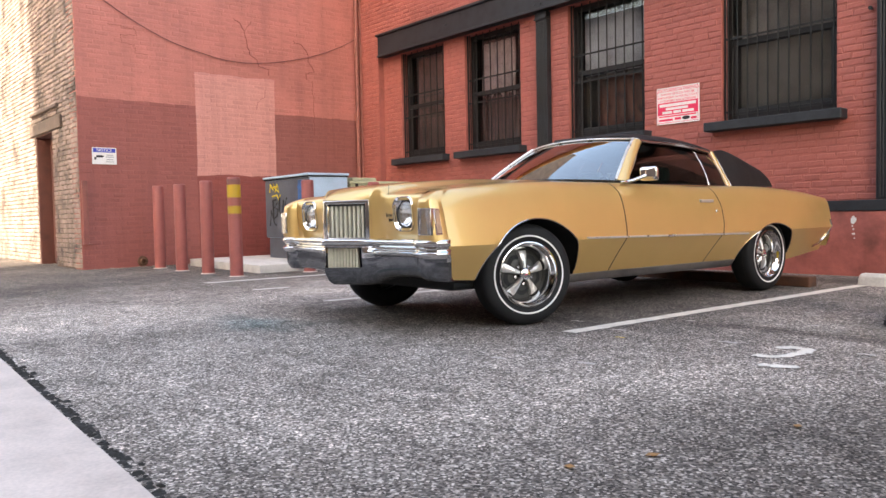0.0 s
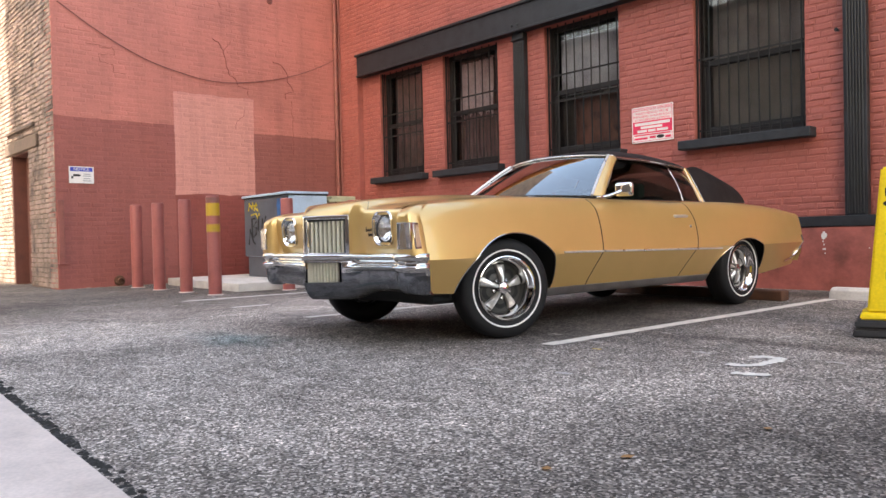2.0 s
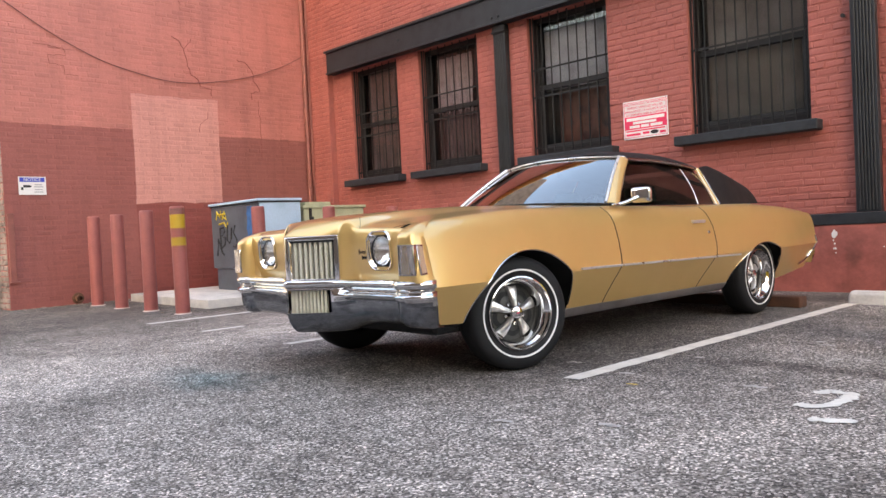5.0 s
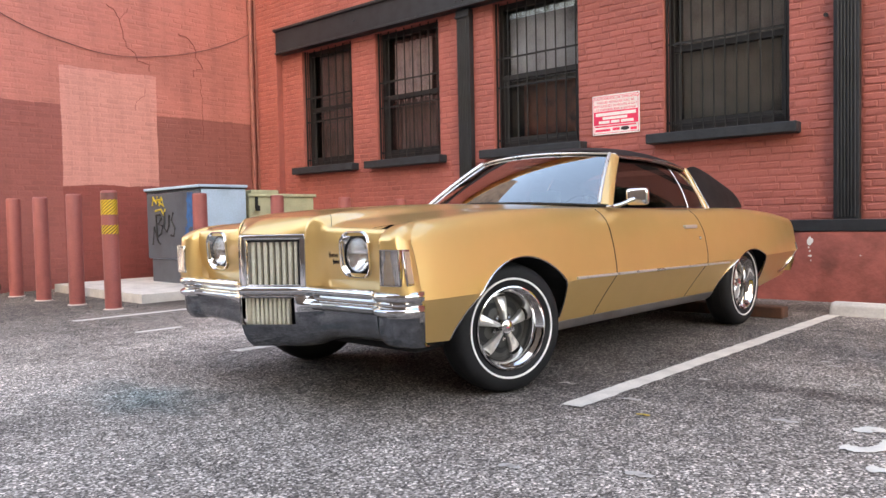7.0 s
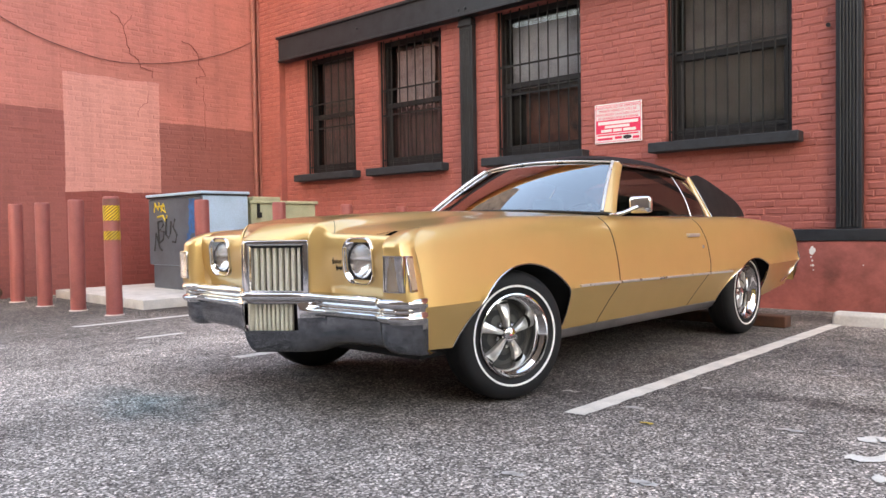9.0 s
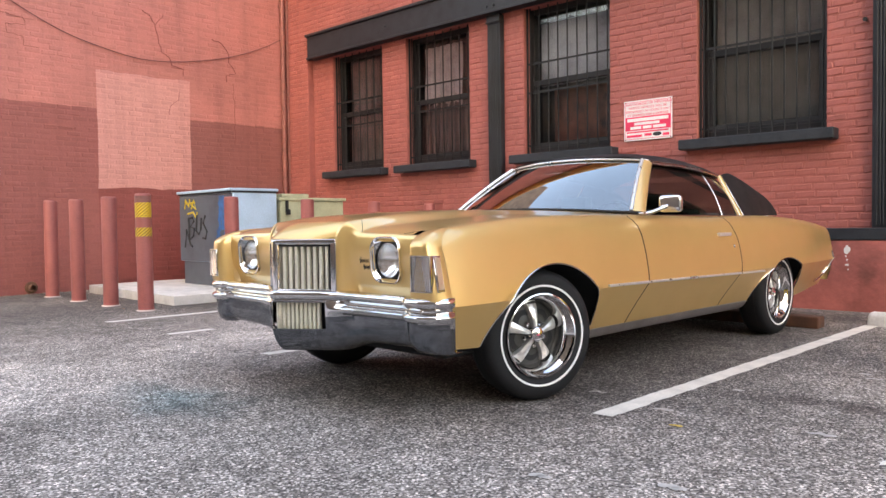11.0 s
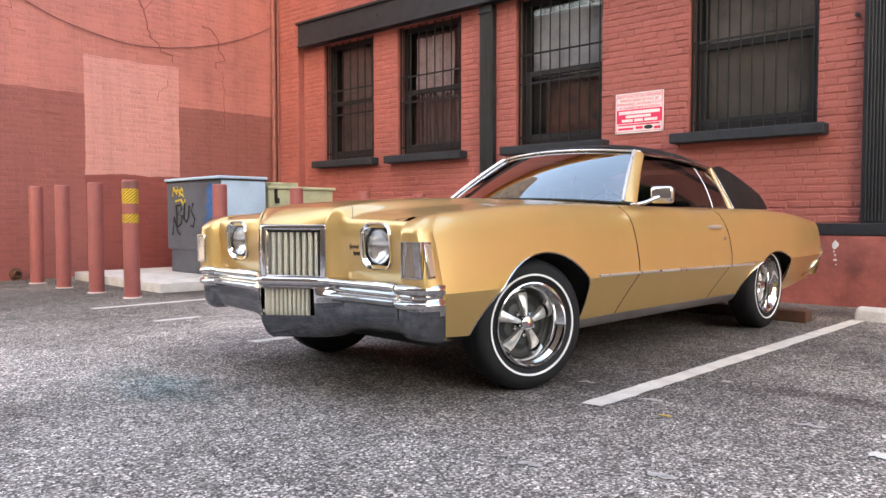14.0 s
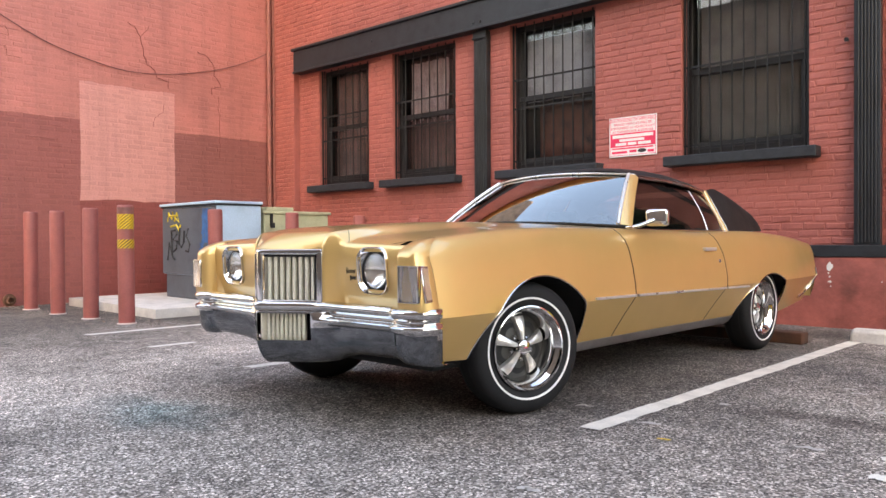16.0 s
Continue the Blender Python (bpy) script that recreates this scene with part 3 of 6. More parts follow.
# tall block out of view, added to keep direct sun off the lot
block("sun_block_south", -2.3, 20, -15.5, -11.5, 24, "plain unseen block added to keep the sun off the lot", worn("brown_render", (0.17, 0.115, 0.085), 0.9, 0.2, 0.8, 10, 0.4))
# low block out of view, added so the car's front reflects something dark
block("low_shade_block", -26, -3.6, -20, -15.6, 4.6, "low brown unseen block added to darken the car's front", worn("brown_brick_render", (0.12, 0.08, 0.06), 0.9, 0.2, 0.8, 10, 0.4))
# block out of view, added to cut the low sky on the right
block("east_sky_block", 17, 22, -11, 6, 3, "plain pale unseen block added to cut low sky light from the east", worn("cream_render", (0.42, 0.38, 0.32), 0.9, 0.2, 0.8, 10, 0.4))
# far block out of view, added so the windows reflect something dark
block("dark_reflection_block", -44, -5.2, -44, -27, 13, "plain brown unseen block added to darken the window reflections", worn("dark_render", (0.2, 0.14, 0.11), 0.9, 0.2, 0.8, 10, 0.4))
block("pale_building", -46, -34, -16, 30, 12, "pale sunlit building down the alley")

# low kerb at the foot of the window wall
tagged(finish("kerb", boxes((4.0, 16.0, -0.05, -0.002, -0.02, 0.055), bevel=0.01), worn("grey_kerb", (0.2, 0.2, 0.21), 0.85, 0.3, 5, 60, 0.4), frame_of=B), "low grey kerb along the foot of the wall", "kerb", kind="structure")


# ---- the car ----
def car_paint():
    m = mat("gold_metallic_paint", (0.70, 0.46, 0.15), 0.33, 0.58, 0.8)
    big = noise_of(m, 2.5, 4)
    c = ramp(m, big, [(0.3, (0.715, 0.462, 0.168)), (0.7, (0.765, 0.498, 0.184))])
    link(m, c, bsdf(m).inputs["Base Color"])
    link(m, ramp(m, noise_of(m, 7, 4), [(0.3, (0.30,)), (0.7, (0.35,))]), bsdf(m).inputs["Roughness"])
    return m


M_GOLD = car_paint()
M_CHROME = worn("chrome", (0.64, 0.63, 0.63), 0.09, 0.08, 5, 70, 0.02, 0.0005, metal=1.0)
M_POLISH = worn("polished_chrome", (0.84, 0.83, 0.82), 0.06, 0.05, 5, 70, 0.01, 0.0003, metal=1.0)
# pitted lower bumper; the ground's dark reflection is put into its colour
M_DULL_DARK = worn("pitted_chrome_dark_reflection", (0.19, 0.20, 0.215), 0.12, 0.3, 14, 90, 0.08, 0.0006, metal=1.0)
M_ALU = worn("brushed_aluminium", (0.62, 0.6, 0.59), 0.4, 0.15, 8, 80, 0.05, 0.001, metal=1.0)
M_BRIGHT = worn("bright_satin_trim", (0.78, 0.76, 0.72), 0.3, 0.08, 9, 70, 0.03, 0.0005, metal=0.75)
M_VINYL = worn("dark_brown_vinyl", (0.012, 0.010, 0.010), 0.6, 0.2, 6, 220, 0.35, 0.002)
bsdf(M_VINYL).inputs["Specular IOR Level"].default_value = 0.3
M_TYRE = worn("tyre_rubber", (0.014, 0.014, 0.015), 0.66, 0.25, 9, 80, 0.2, 0.002)
bsdf(M_TYRE).inputs["Specular IOR Level"].default_value = 0.22
M_WWALL = mat("whitewall_rubber", (0.8, 0.79, 0.76), 0.6)
M_UNDER = mat("black_underbody", (0.012, 0.012, 0.012), 0.85)
M_SEAT = worn("dark_green_vinyl_seat", (0.05, 0.068, 0.06), 0.5, 0.2, 5, 90, 0.2)
M_HEADREST = worn("pale_green_vinyl", (0.2, 0.27, 0.22), 0.5, 0.2, 5, 90, 0.2)
M_LENS = mat("clear_lamp_lens", (1.0, 1.0, 0.99), 0.03)
bsdf(M_LENS).inputs["Transmission Weight"].default_value = 1.0
bsdf(M_LENS).inputs["IOR"].default_value = 1.4
rib = node(M_LENS, "ShaderNodeTexWave", Scale=28.0)
link(M_LENS, coords(M_LENS), rib.inputs["Vector"])
relief(M_LENS, rib.outputs[0], 0.22, 0.002)
M_REFL = mat("lamp_reflector", (0.92, 0.92, 0.92), 0.10, 0.9)
M_SIGREF = worn("signal_reflector", (0.88, 0.86, 0.86), 0.15, 0.15, 20, 45, 0.9, 0.006, metal=0.85)
M_AMBER = mat("pale_amber_lens", (0.85, 0.62, 0.42), 0.08, 0.0, 0.5)
bsdf(M_AMBER).inputs["Transmission Weight"].default_value = 0.6
M_SIGLENS = mat("clear_signal_lens", (0.8, 0.77, 0.76), 0.06, 0.0, 0.6)
bsdf(M_SIGLENS).inputs["Transmission Weight"].default_value = 0.85
bsdf(M_SIGLENS).inputs["IOR"].default_value = 1.35
relief(M_SIGLENS, noise_of(M_SIGLENS, 60, 2), 0.3, 0.003)
M_SPOKE = worn("silver_wheel_paint", (0.72, 0.70, 0.67), 0.35, 0.15, 9, 70, 0.05, 0.001, metal=0.8)
M_DARKWHEEL = mat("dark_grey_wheel_paint", (0.03, 0.03, 0.03), 0.5, 0.2)
M_DISC = worn("grey_wheel_disc_paint", (0.055, 0.053, 0.048), 0.55, 0.2, 9, 70, 0.05, 0.001, metal=0.3)
M_GRILLE = worn("satin_grille_bars", (0.76, 0.73, 0.6), 0.35, 0.1, 9, 80, 0.05, 0.001, metal=0.35)
M_RUST = worn("rusty_steel", (0.13, 0.06, 0.035), 0.9, 0.4, 8, 60, 0.3)


def interp(table, x):
    xs, ys = zip(*table)
    return float(np.interp(x, xs, ys))


def smooth_interp(table, x):
    """A curve through the rows of a table, without corners."""
    xs, ys = [r[0] for r in table], [r[1] for r in table]
    if x <= xs[0]:
        return ys[0]
    if x >= xs[-1]:
        return ys[-1]
    k = max(n for n in range(len(xs) - 1) if xs[n] <= x)
    slope = lambda n: ((ys[min(n + 1, len(xs) - 1)] - ys[max(n - 1, 0)]) / (xs[min(n + 1, len(xs) - 1)] - xs[max(n - 1, 0)]))  # noqa: E731
    h = xs[k + 1] - xs[k]
    t = (x - xs[k]) / h
    a, b = slope(k) * h, slope(k + 1) * h
    return (2 * t**3 - 3 * t**2 + 1) * ys[k] + (t**3 - 2 * t**2 + t) * a + (-2 * t**3 + 3 * t**2) * ys[k + 1] + (t**3 - t**2) * b


PLAN = [(-0.86, 0.952), (-0.735, 0.966), (-0.6, 0.969), (-0.3, 0.962), (0.0, 0.955), (0.9, 0.935), (2.0, 0.935), (2.9, 0.945), (3.5, 0.93), (4.16, 0.868)]
BELT = [(-0.86, 0.845), (-0.6, 0.880), (0.0, 0.925), (0.8, 0.935), (1.4, 0.930), (2.0, 0.915), (2.5, 0.925), (3.0, 0.92), (3.6, 0.886), (4.16, 0.826)]
FRONT, REAR = (0.018, 0.30, 0.458, 0.395), (2.955, 0.30, 0.435, 0.305)
CREASE = 0.545
ROCK = 0.298


def inset(z):
    """How far the flank lies inside its widest line at a height."""
    return interp([(0.2, 0.19), (0.35, 0.115), (0.45, 0.059), (CREASE - 0.004, 0.002), (CREASE, 0.0), (0.60, 0.008), (0.70, 0.027), (0.80, 0.049), (0.86, 0.070), (0.90, 0.094), (0.925, 0.12), (0.95, 0.16)], z)


def flank(y, z):
    top = smooth_interp(BELT, y)
    full = interp([(3.2, 1.0), (4.16, 0.55)], y) if z > CREASE else 1.0  # the tail's shoulders are squarer
    return smooth_interp(PLAN, y) - full * inset(z + (0.93 - top) * max(0.0, (z - CREASE) / (top - CREASE)))


def lower_edge(y):
    for cy, cz, a, b in (FRONT, REAR):
        if abs(y - cy) < a:
            return cz + b * (1 - ((y - cy) / a) ** 2) ** 0.5
    if y < -0.4:
        return interp([(-0.86, 0.35), (-0.735, 0.345), (-0.46, 0.325)], y)
    if y > 3.3:
        return interp([(3.38, 0.25), (4.16, 0.32)], y)
    return ROCK + 0.0 * y


def door_front(z):
    return interp([(0.3, 0.862), (0.5, 0.905), (0.60, 0.920), (0.72, 0.925), (0.86, 0.915), (0.95, 0.86)], z)


def door_rear(z):
    return interp([(0.28, 2.045), (0.45, 2.115), (0.62, 2.17), (0.75, 2.175), (0.95, 2.11)], z)


def stations(y0, y1, n):
    ys = set(np.linspace(y0, y1, n))
    for cy, cz, a, b in (FRONT, REAR):
        if y0 < cy < y1:
            ys |= {cy + a * math.sin(t) for t in np.linspace(-math.pi / 2, math.pi / 2, 29)}
            ys |= {cy - a - 0.001, cy + a + 0.001}
    return sorted(ys)


def flank_panel(ys, shear_lo=None, shear_hi=None):
    """A side panel over stations; the ends lean with the door's edges."""
    rows = []
    for y in ys:
        zb = lower_edge(y)
        top = smooth_interp(BELT, y)
        zc = max(CREASE, zb + 0.012)
        zs = list(np.linspace(zb, zc, 6)) + list(np.linspace(zc, top, 13))[1:]
        row = []
        for z in zs:
            yy = y
            if shear_lo and y < shear_lo[1]:
                yy += (shear_lo[2](z) - shear_lo[0]) * (1 - (y - shear_lo[0]) / (shear_lo[1] - shear_lo[0]))
            if shear_hi and y > shear_hi[0]:
                yy += (shear_hi[2](z) - shear_hi[1]) * (y - shear_hi[0]) / (shear_hi[1] - shear_hi[0])
            row.append((flank(yy, z), yy, z))
        # the top turns over into hood and deck
        x, yy, z = row[-1]
        row.append((x - 0.03, yy, z + 0.006))
        row.append((x - 0.075, yy, z + 0.009))
        rows.append(row)
    return rows


def mirrored(rows):
    return [[(-x, y, z) for x, y, z in row] for row in rows]


def both(name, make, m, parent, label="", smooth=35):
    out = []
    for s in (1, -1):
        bm = make()
        if s < 0:
            bmesh.ops.scale(bm, vec=(-1, 1, 1), verts=bm.verts)
            bmesh.ops.reverse_faces(bm, faces=bm.faces)
        out.append(part(name, bm, m, parent, label, smooth))
    return out


def outward(bm, thick=0.004):
    bmesh.ops.recalc_face_normals(bm, faces=bm.faces)
    c = sum((f.calc_center_median().x * f.normal.x for f in bm.faces))
    if c < 0:
        bmesh.ops.reverse_faces(bm, faces=bm.faces)
    return bm


CX = 0.02
car = thing("car", pose(CX, 0, 0), "gold two-door coupe with black vinyl roof, parked in a bay", "car")

GAP = 0.0055
fender_ys = stations(-0.735, 0.86, 24)
both("front_fender", lambda: outward(sheet(flank_panel(fender_ys, None, (0.5, 0.86, lambda z: door_front(z) - GAP)))), M_GOLD, car)
quarter_ys = stations(2.11, 4.16, 30)
both("rear_quarter", lambda: outward(sheet(flank_panel(quarter_ys, (2.11, 2.5, lambda z: door_rear(z) + GAP)))), M_GOLD, car)


def door_rows():
    rows = []
    for u in np.linspace(0, 1, 20):
        ym = 0.9 + u * 1.2
        zs = list(np.linspace(ROCK, CREASE, 6)) + list(np.linspace(CREASE, smooth_interp(BELT, ym), 13))[1:]
        row = []
        for z in zs:
            y = (door_front(z) + GAP) * (1 - u) + (door_rear(z) - GAP) * u
            row.append((flank(y, z), y, z))
        x, y, z = row[-1]
        row += [(x - 0.03, y, z + 0.006), (x - 0.075, y, z + 0.009)]
        rows.append(row)
    return rows


doors = both("door", lambda: outward(sheet(door_rows())), M_GOLD, car)
for s, d in zip((1, -1), doors):
    y, z = 2.0, 0.803
    x = flank(y, z) * s
    bm = boxes((x - 0.012, x + 0.02, y - 0.115, y + 0.06, z - 0.012, z + 0.012), bevel=0.008, seg=2)
    part("door_handle", bm, M_BRIGHT, d, "chrome handle", 40)
    # black plate stands for the shade in the recess under the handle
    part("handle_shade_plate", boxes((x - 0.014, x + 0.0025, y - 0.10, y + 0.05, z - 0.026, z - 0.006), bevel=0.002), M_UNDER, d)
    part("lock_button", lathe([(0.012, 0.0), (0.012, 0.006), (0.006, 0.01)], "Z", 12), M_CHROME, d, smooth=40).matrix_local = pose(flank(2.09, 0.72) * s - 0.001 * s, 2.09, 0.72, 0, 90 * s, 0)


# strips behind the gaps and inner bodywork, so that no light shows through
def inner_shell():
    bm = bmesh.new()
    rows = []
    for y in np.linspace(0.5, 2.45, 14):
        rows.append([(flank(y, z) - 0.025, y, z) for z in np.linspace(0.3, 0.90, 8)])
    sheet(rows, bm=bm)
    return outward(bm)


both("inner_panel", inner_shell, M_UNDER, car)

# hood: flat sides and a raised centre that runs out into the prow
HOOD_F, HOOD_R = -0.775, 0.98


def hood_height(x, u):
    y = HOOD_F + (HOOD_R - HOOD_F) * u
    half = flank(y, smooth_interp(BELT, y)) - 0.078
    v = min(1.0, abs(x) / half)
    ridge = interp([(0, 0.352), (0.15, 0.40), (0.4, 0.45), (1, 0.56)], u)
    wide = interp([(0, 0.050), (0.10, 0.075), (0.3, 0.13), (1, 0.17)], u)
    z = smooth_interp(BELT, y) + 0.008 + interp([(0, 0.016), (0.3, 0.022), (1, 0.03)], u) * (1 - v * v)
    t = (abs(x) - ridge) / wide
    bump = 1.0 if t < -1 else 0.0 if t > 1 else 0.5 - 0.25 * (3 * t - t**3)
    z += interp([(0, 0.040), (0.12, 0.038), (0.3, 0.028), (0.6, 0.015), (1, 0.005)], u) * bump
    # the front edge of the sides rolls down to the face
    return z - 0.012 * max(0.0, 1 - u / 0.05) ** 2 * (1 - bump)


def hood_point(u, v):
    """u: 0 at the nose, 1 at the windscreen; v: -1 to 1 across."""
    y = HOOD_F + (HOOD_R - HOOD_F) * u
    half = flank(y, smooth_interp(BELT, y)) - 0.078
    x = math.copysign(interp([(0, 0), (0.3, 0.26), (0.62, 0.48), (1, half)], abs(v)), v)
    return x, y - 0.09 * (1 - (x / half) ** 2) * u, hood_height(x, u)


us = [0, 0.008, 0.016, 0.026, 0.04, 0.058, 0.08, 0.11, 0.15] + list(np.linspace(0.2, 1, 16))
vs = np.linspace(-1, 1, 101)
bm = sheet([[hood_point(u, v) for v in vs] for u in us])
bmesh.ops.recalc_face_normals(bm, faces=bm.faces)
part("hood", bm, M_GOLD, car, smooth=60)

# prow: the grille and the bumper run to an edge in the middle
VX, VY0, VY1 = 0.285, -1.004, -0.838
V_TURN = math.degrees(math.atan2(VY1 - VY0, VX))
V_LEN = math.hypot(VX, VY1 - VY0)


def prow_y(x):
    return VY0 + (VY1 - VY0) * (math.hypot(x, 0.012) - 0.012 * max(0.0, 1 - abs(x) / VX)) / VX


rows = []
for x in [VX * k / 14 for k in range(-14, 15)]:
    z0, y1, z1 = hood_height(x, 0.0), prow_y(x) - 0.006, 0.838 - 0.006 * abs(x) / VX
    row = []
    for k in range(13):
        t = k / 12
        # leaves the hood level and comes down on the grille
        cy, cz = HOOD_F + 0.55 * (y1 - HOOD_F), z0 + 0.004
        y = (1 - t) ** 2 * HOOD_F + 2 * t * (1 - t) * cy + t * t * y1
        z = (1 - t) ** 2 * z0 + 2 * t * (1 - t) * cz + t * t * z1
        row.append((x, y, z))
    row += [(x, y1 + 0.004, z1 - 0.006), (x, y1 + 0.03, z1 - 0.007)]
    rows.append(row)
bm = sheet(rows)
bmesh.ops.recalc_face_normals(bm, faces=bm.faces)
part("nose_cap", bm, M_GOLD, car, smooth=50)

# front face: cheek beside the grille, recessed panel, fender tip with the signal, lamp housing
FACE_Y = -0.792
LX, LZ = 0.598, 0.738


def lean(z):
    return interp([(0.55, 0.040), (0.60, 0.026), (0.66, 0.012), (0.74, 0.0), (0.80, -0.004), (0.825, 0.0)], z)


def face_column(x):
    out = interp([(VX, -0.050), (0.296, -0.052), (0.308, -0.046), (0.325, -0.028), (0.345, -0.011), (0.375, -0.002), (0.42, 0.0), (0.80, 0.0)], x)
    tilt = interp([(0.30, 0.0), (0.37, 1.0)], x)
    col = [(x, FACE_Y + out + lean(z) * tilt, z) for z in (0.55, 0.585, 0.62, LZ - 0.085, 0.69, LZ, 0.78, 0.805, LZ + 0.085)]
    zt = hood_height(x, 0.0)
    y0 = FACE_Y + out
    for k in range(1, 9):
        a = 0.5 * math.pi * k / 8
        col.append((x, y0 + (HOOD_F - y0) * (1 - math.cos(a)), 0.823 + (zt - 0.823) * math.sin(a)))
    return col


tip_plan = [(0.750, -0.768), (0.772, -0.776), (0.796, -0.785), (0.802, -0.815), (0.812, -0.842), (0.826, -0.854), (0.842, -0.857), (0.90, -0.851), (0.942, -0.844), (0.955, -0.835), (0.962, -0.818), (0.965, -0.785), (0.966, -0.758)]
TIP_END = -0.735


def tip_column(k):
    if k == len(tip_plan):
        full = lambda z: (flank(TIP_END, z), TIP_END)  # noqa: E731
    else:
        px, py = tip_plan[k]
        full = lambda z: (px - max(0.0, (px - 0.88) / 0.08) * interp([(0.55, 0.0), (0.7, 0.018), (0.83, 0.045)], z), py + interp([(0.58, 0.006), (0.6, 0.0), (0.80, 0.0), (0.83, 0.006)], z))  # noqa: E731
    col = [(*full(z), z) for z in (0.575, 0.59, 0.60, 0.64, 0.70, 0.76, 0.785, 0.80, 0.812)]
    x, y, z = col[-1]
    u = (-0.60 - HOOD_F) / (HOOD_R - HOOD_F)
    half = flank(-0.60, smooth_interp(BELT, -0.60))
    xe = x - 0.010 if x < 0.80 else 0.786 + (half - 0.035 - 0.786) * min(1.0, (x - 0.80) / 0.12)
    ze = smooth_interp(BELT, -0.60) + 0.008 - 0.002 * (k / len(tip_plan))
    sunk = (0.016, 0.006)[k] if k < 2 else 0.0  # the inner edge dives under the hood
    for n in range(1, 11):
        a = 0.5 * math.pi * n / 10
        s, c = math.sin(a), 1 - math.cos(a)
        col.append((x + (xe - x) * (n / 10) ** 1.5, y + (-0.60 - y) * (0.25 * n / 10 + 0.75 * c), z + (ze - sunk - z) * (0.92 * s + 0.08 * n / 10)))
    return col


for s in (1, -1):
    xs = [VX, 0.29, 0.296, 0.302, 0.308, 0.316, 0.325, 0.335, 0.345, 0.36, 0.375, 0.395, 0.42, 0.46, LX - 0.085, LX, LX + 0.085, 0.72, 0.76, 0.80]
    bm = bmesh.new()
    grid = [[bm.verts.new((s * p[0], p[1], p[2])) for p in face_column(x)] for x in xs]
    for i in range(len(xs) - 1):
        for j in range(len(grid[0]) - 1):
            cx, cz = (xs[i] + xs[i + 1]) / 2, (grid[i][j].co.z + grid[i][j + 1].co.z) / 2
            if abs(cx - LX) < 0.085 and abs(cz - LZ) < 0.084:
                continue
            bm.faces.new((grid[i][j], grid[i + 1][j], grid[i + 1][j + 1], grid[i][j + 1]))
    bmesh.ops.recalc_face_normals(bm, faces=bm.faces)
    part("front_panel", bm, M_GOLD, car, smooth=50)
    rows = [[(s * x, y, z) for x, y, z in tip_column(k)] for k in range(len(tip_plan) + 1)]
    bm = sheet(rows)
    bmesh.ops.recalc_face_normals(bm, faces=bm.faces)
    part("fender_tip", bm, M_GOLD, car, smooth=50)
    # panel seams over the lamp and beside the prow
    seam = [(s * x, HOOD_F + 0.012 * k, hood_height(x, 0.007 * k) + 0.0008) for k, x in enumerate((0.405, 0.392, 0.378, 0.362, 0.345, 0.325))]
    part("hood_seam", tube(seam, 0.0013, 5), M_UNDER, car)
    seam = [(s * (0.70 + 0.014 * k), HOOD_F + 0.004 + 0.008 * k, hood_height(0.70 + 0.014 * k, 0.0023 + 0.0046 * k) + 0.0006) for k in range(6)]
    part("hood_seam", tube(seam, 0.0009, 5), M_UNDER, car)

    # turn signal: a slanted rectangular lamp across the corner
    sig = new("turn_signal")
    sig.parent = car
    tagged(sig, "chrome-framed clear turn signal set across the corner")
    sig.matrix_local = pose(s * 0.894, -0.8545, 0.690, 0, 0, s * 7.5)
    w, h, d = 0.054, 0.078, -0.006
    fr = bmesh.new()
    for r in ((-w, w, d, 0.02, h - 0.006, h), (-w, w, d, 0.02, -h, -h + 0.006), (-w, -w + 0.006, d, 0.02, -h, h), (w - 0.006, w, d, 0.02, -h, h)):
        box(fr, *r, bevel=0.0025, seg=2)
    part("lamp_frame", fr, M_CHROME, sig, smooth=40)
    part("reflector", boxes((-w + 0.004, w - 0.004, 0.004, 0.010, -h + 0.004, h - 0.004)), M_SIGREF, sig)
    part("lens", boxes((-w + 0.007, w - 0.007, -0.004, 0.003, -h + 0.007, h - 0.007), bevel=0.003), M_SIGLENS, sig, smooth=40)
    # narrow lens wrapped round the corner
    ob = part("side_lens", boxes((-0.003, 0.006, -0.019, 0.019, -h + 0.008, h - 0.008), bevel=0.003), M_AMBER, sig, "faint amber side lens", 40)
    ob.matrix_local = pose(s * 0.0590, 0.0475, 0, 0, -s * 10, 0)
    ob = part("side_frame", boxes((-0.004, 0.003, -0.025, 0.025, -h, h), bevel=0.003), M_CHROME, sig, smooth=40)
    ob.matrix_local = pose(s * 0.0585, 0.0475, 0, 0, -s * 10, 0)

    # headlamp deep in a rounded chrome housing
    hx, hz = s * LX, LZ
    lamp = new("headlamp")
    lamp.parent = car
    tagged(lamp, "round sealed headlamp deep in a rounded chrome housing")

    def rounded(w, h, r, y, n=7):
        pts = []
        for cx, cz, a0 in ((w - r, h - r, 0), (-w + r, h - r, 90), (-w + r, -h + r, 180), (w - r, -h + r, 270)):
            for k in range(n + 1):
                a = radians(a0 + 90 * k / n)
                pts.append((hx + cx + r * math.cos(a), y + lean(hz + cz + r * math.sin(a)) * 0.7, hz + cz + r * math.sin(a)))
        return pts

    hy = FACE_Y
    loops = [rounded(0.103, 0.108, 0.062, hy + 0.012), rounded(0.103, 0.108, 0.062, hy - 0.006), rounded(0.1, 0.105, 0.060, hy - 0.013), rounded(0.095, 0.101, 0.058, hy - 0.012), rounded(0.092, 0.098, 0.058, hy - 0.004), rounded(0.088, 0.092, 0.068, hy + 0.022), rounded(0.085, 0.087, 0.08, hy + 0.030), rounded(0.070, 0.070, 0.068, hy + 0.044)]
    bm = sheet([lp + lp[:1] for lp in loops])
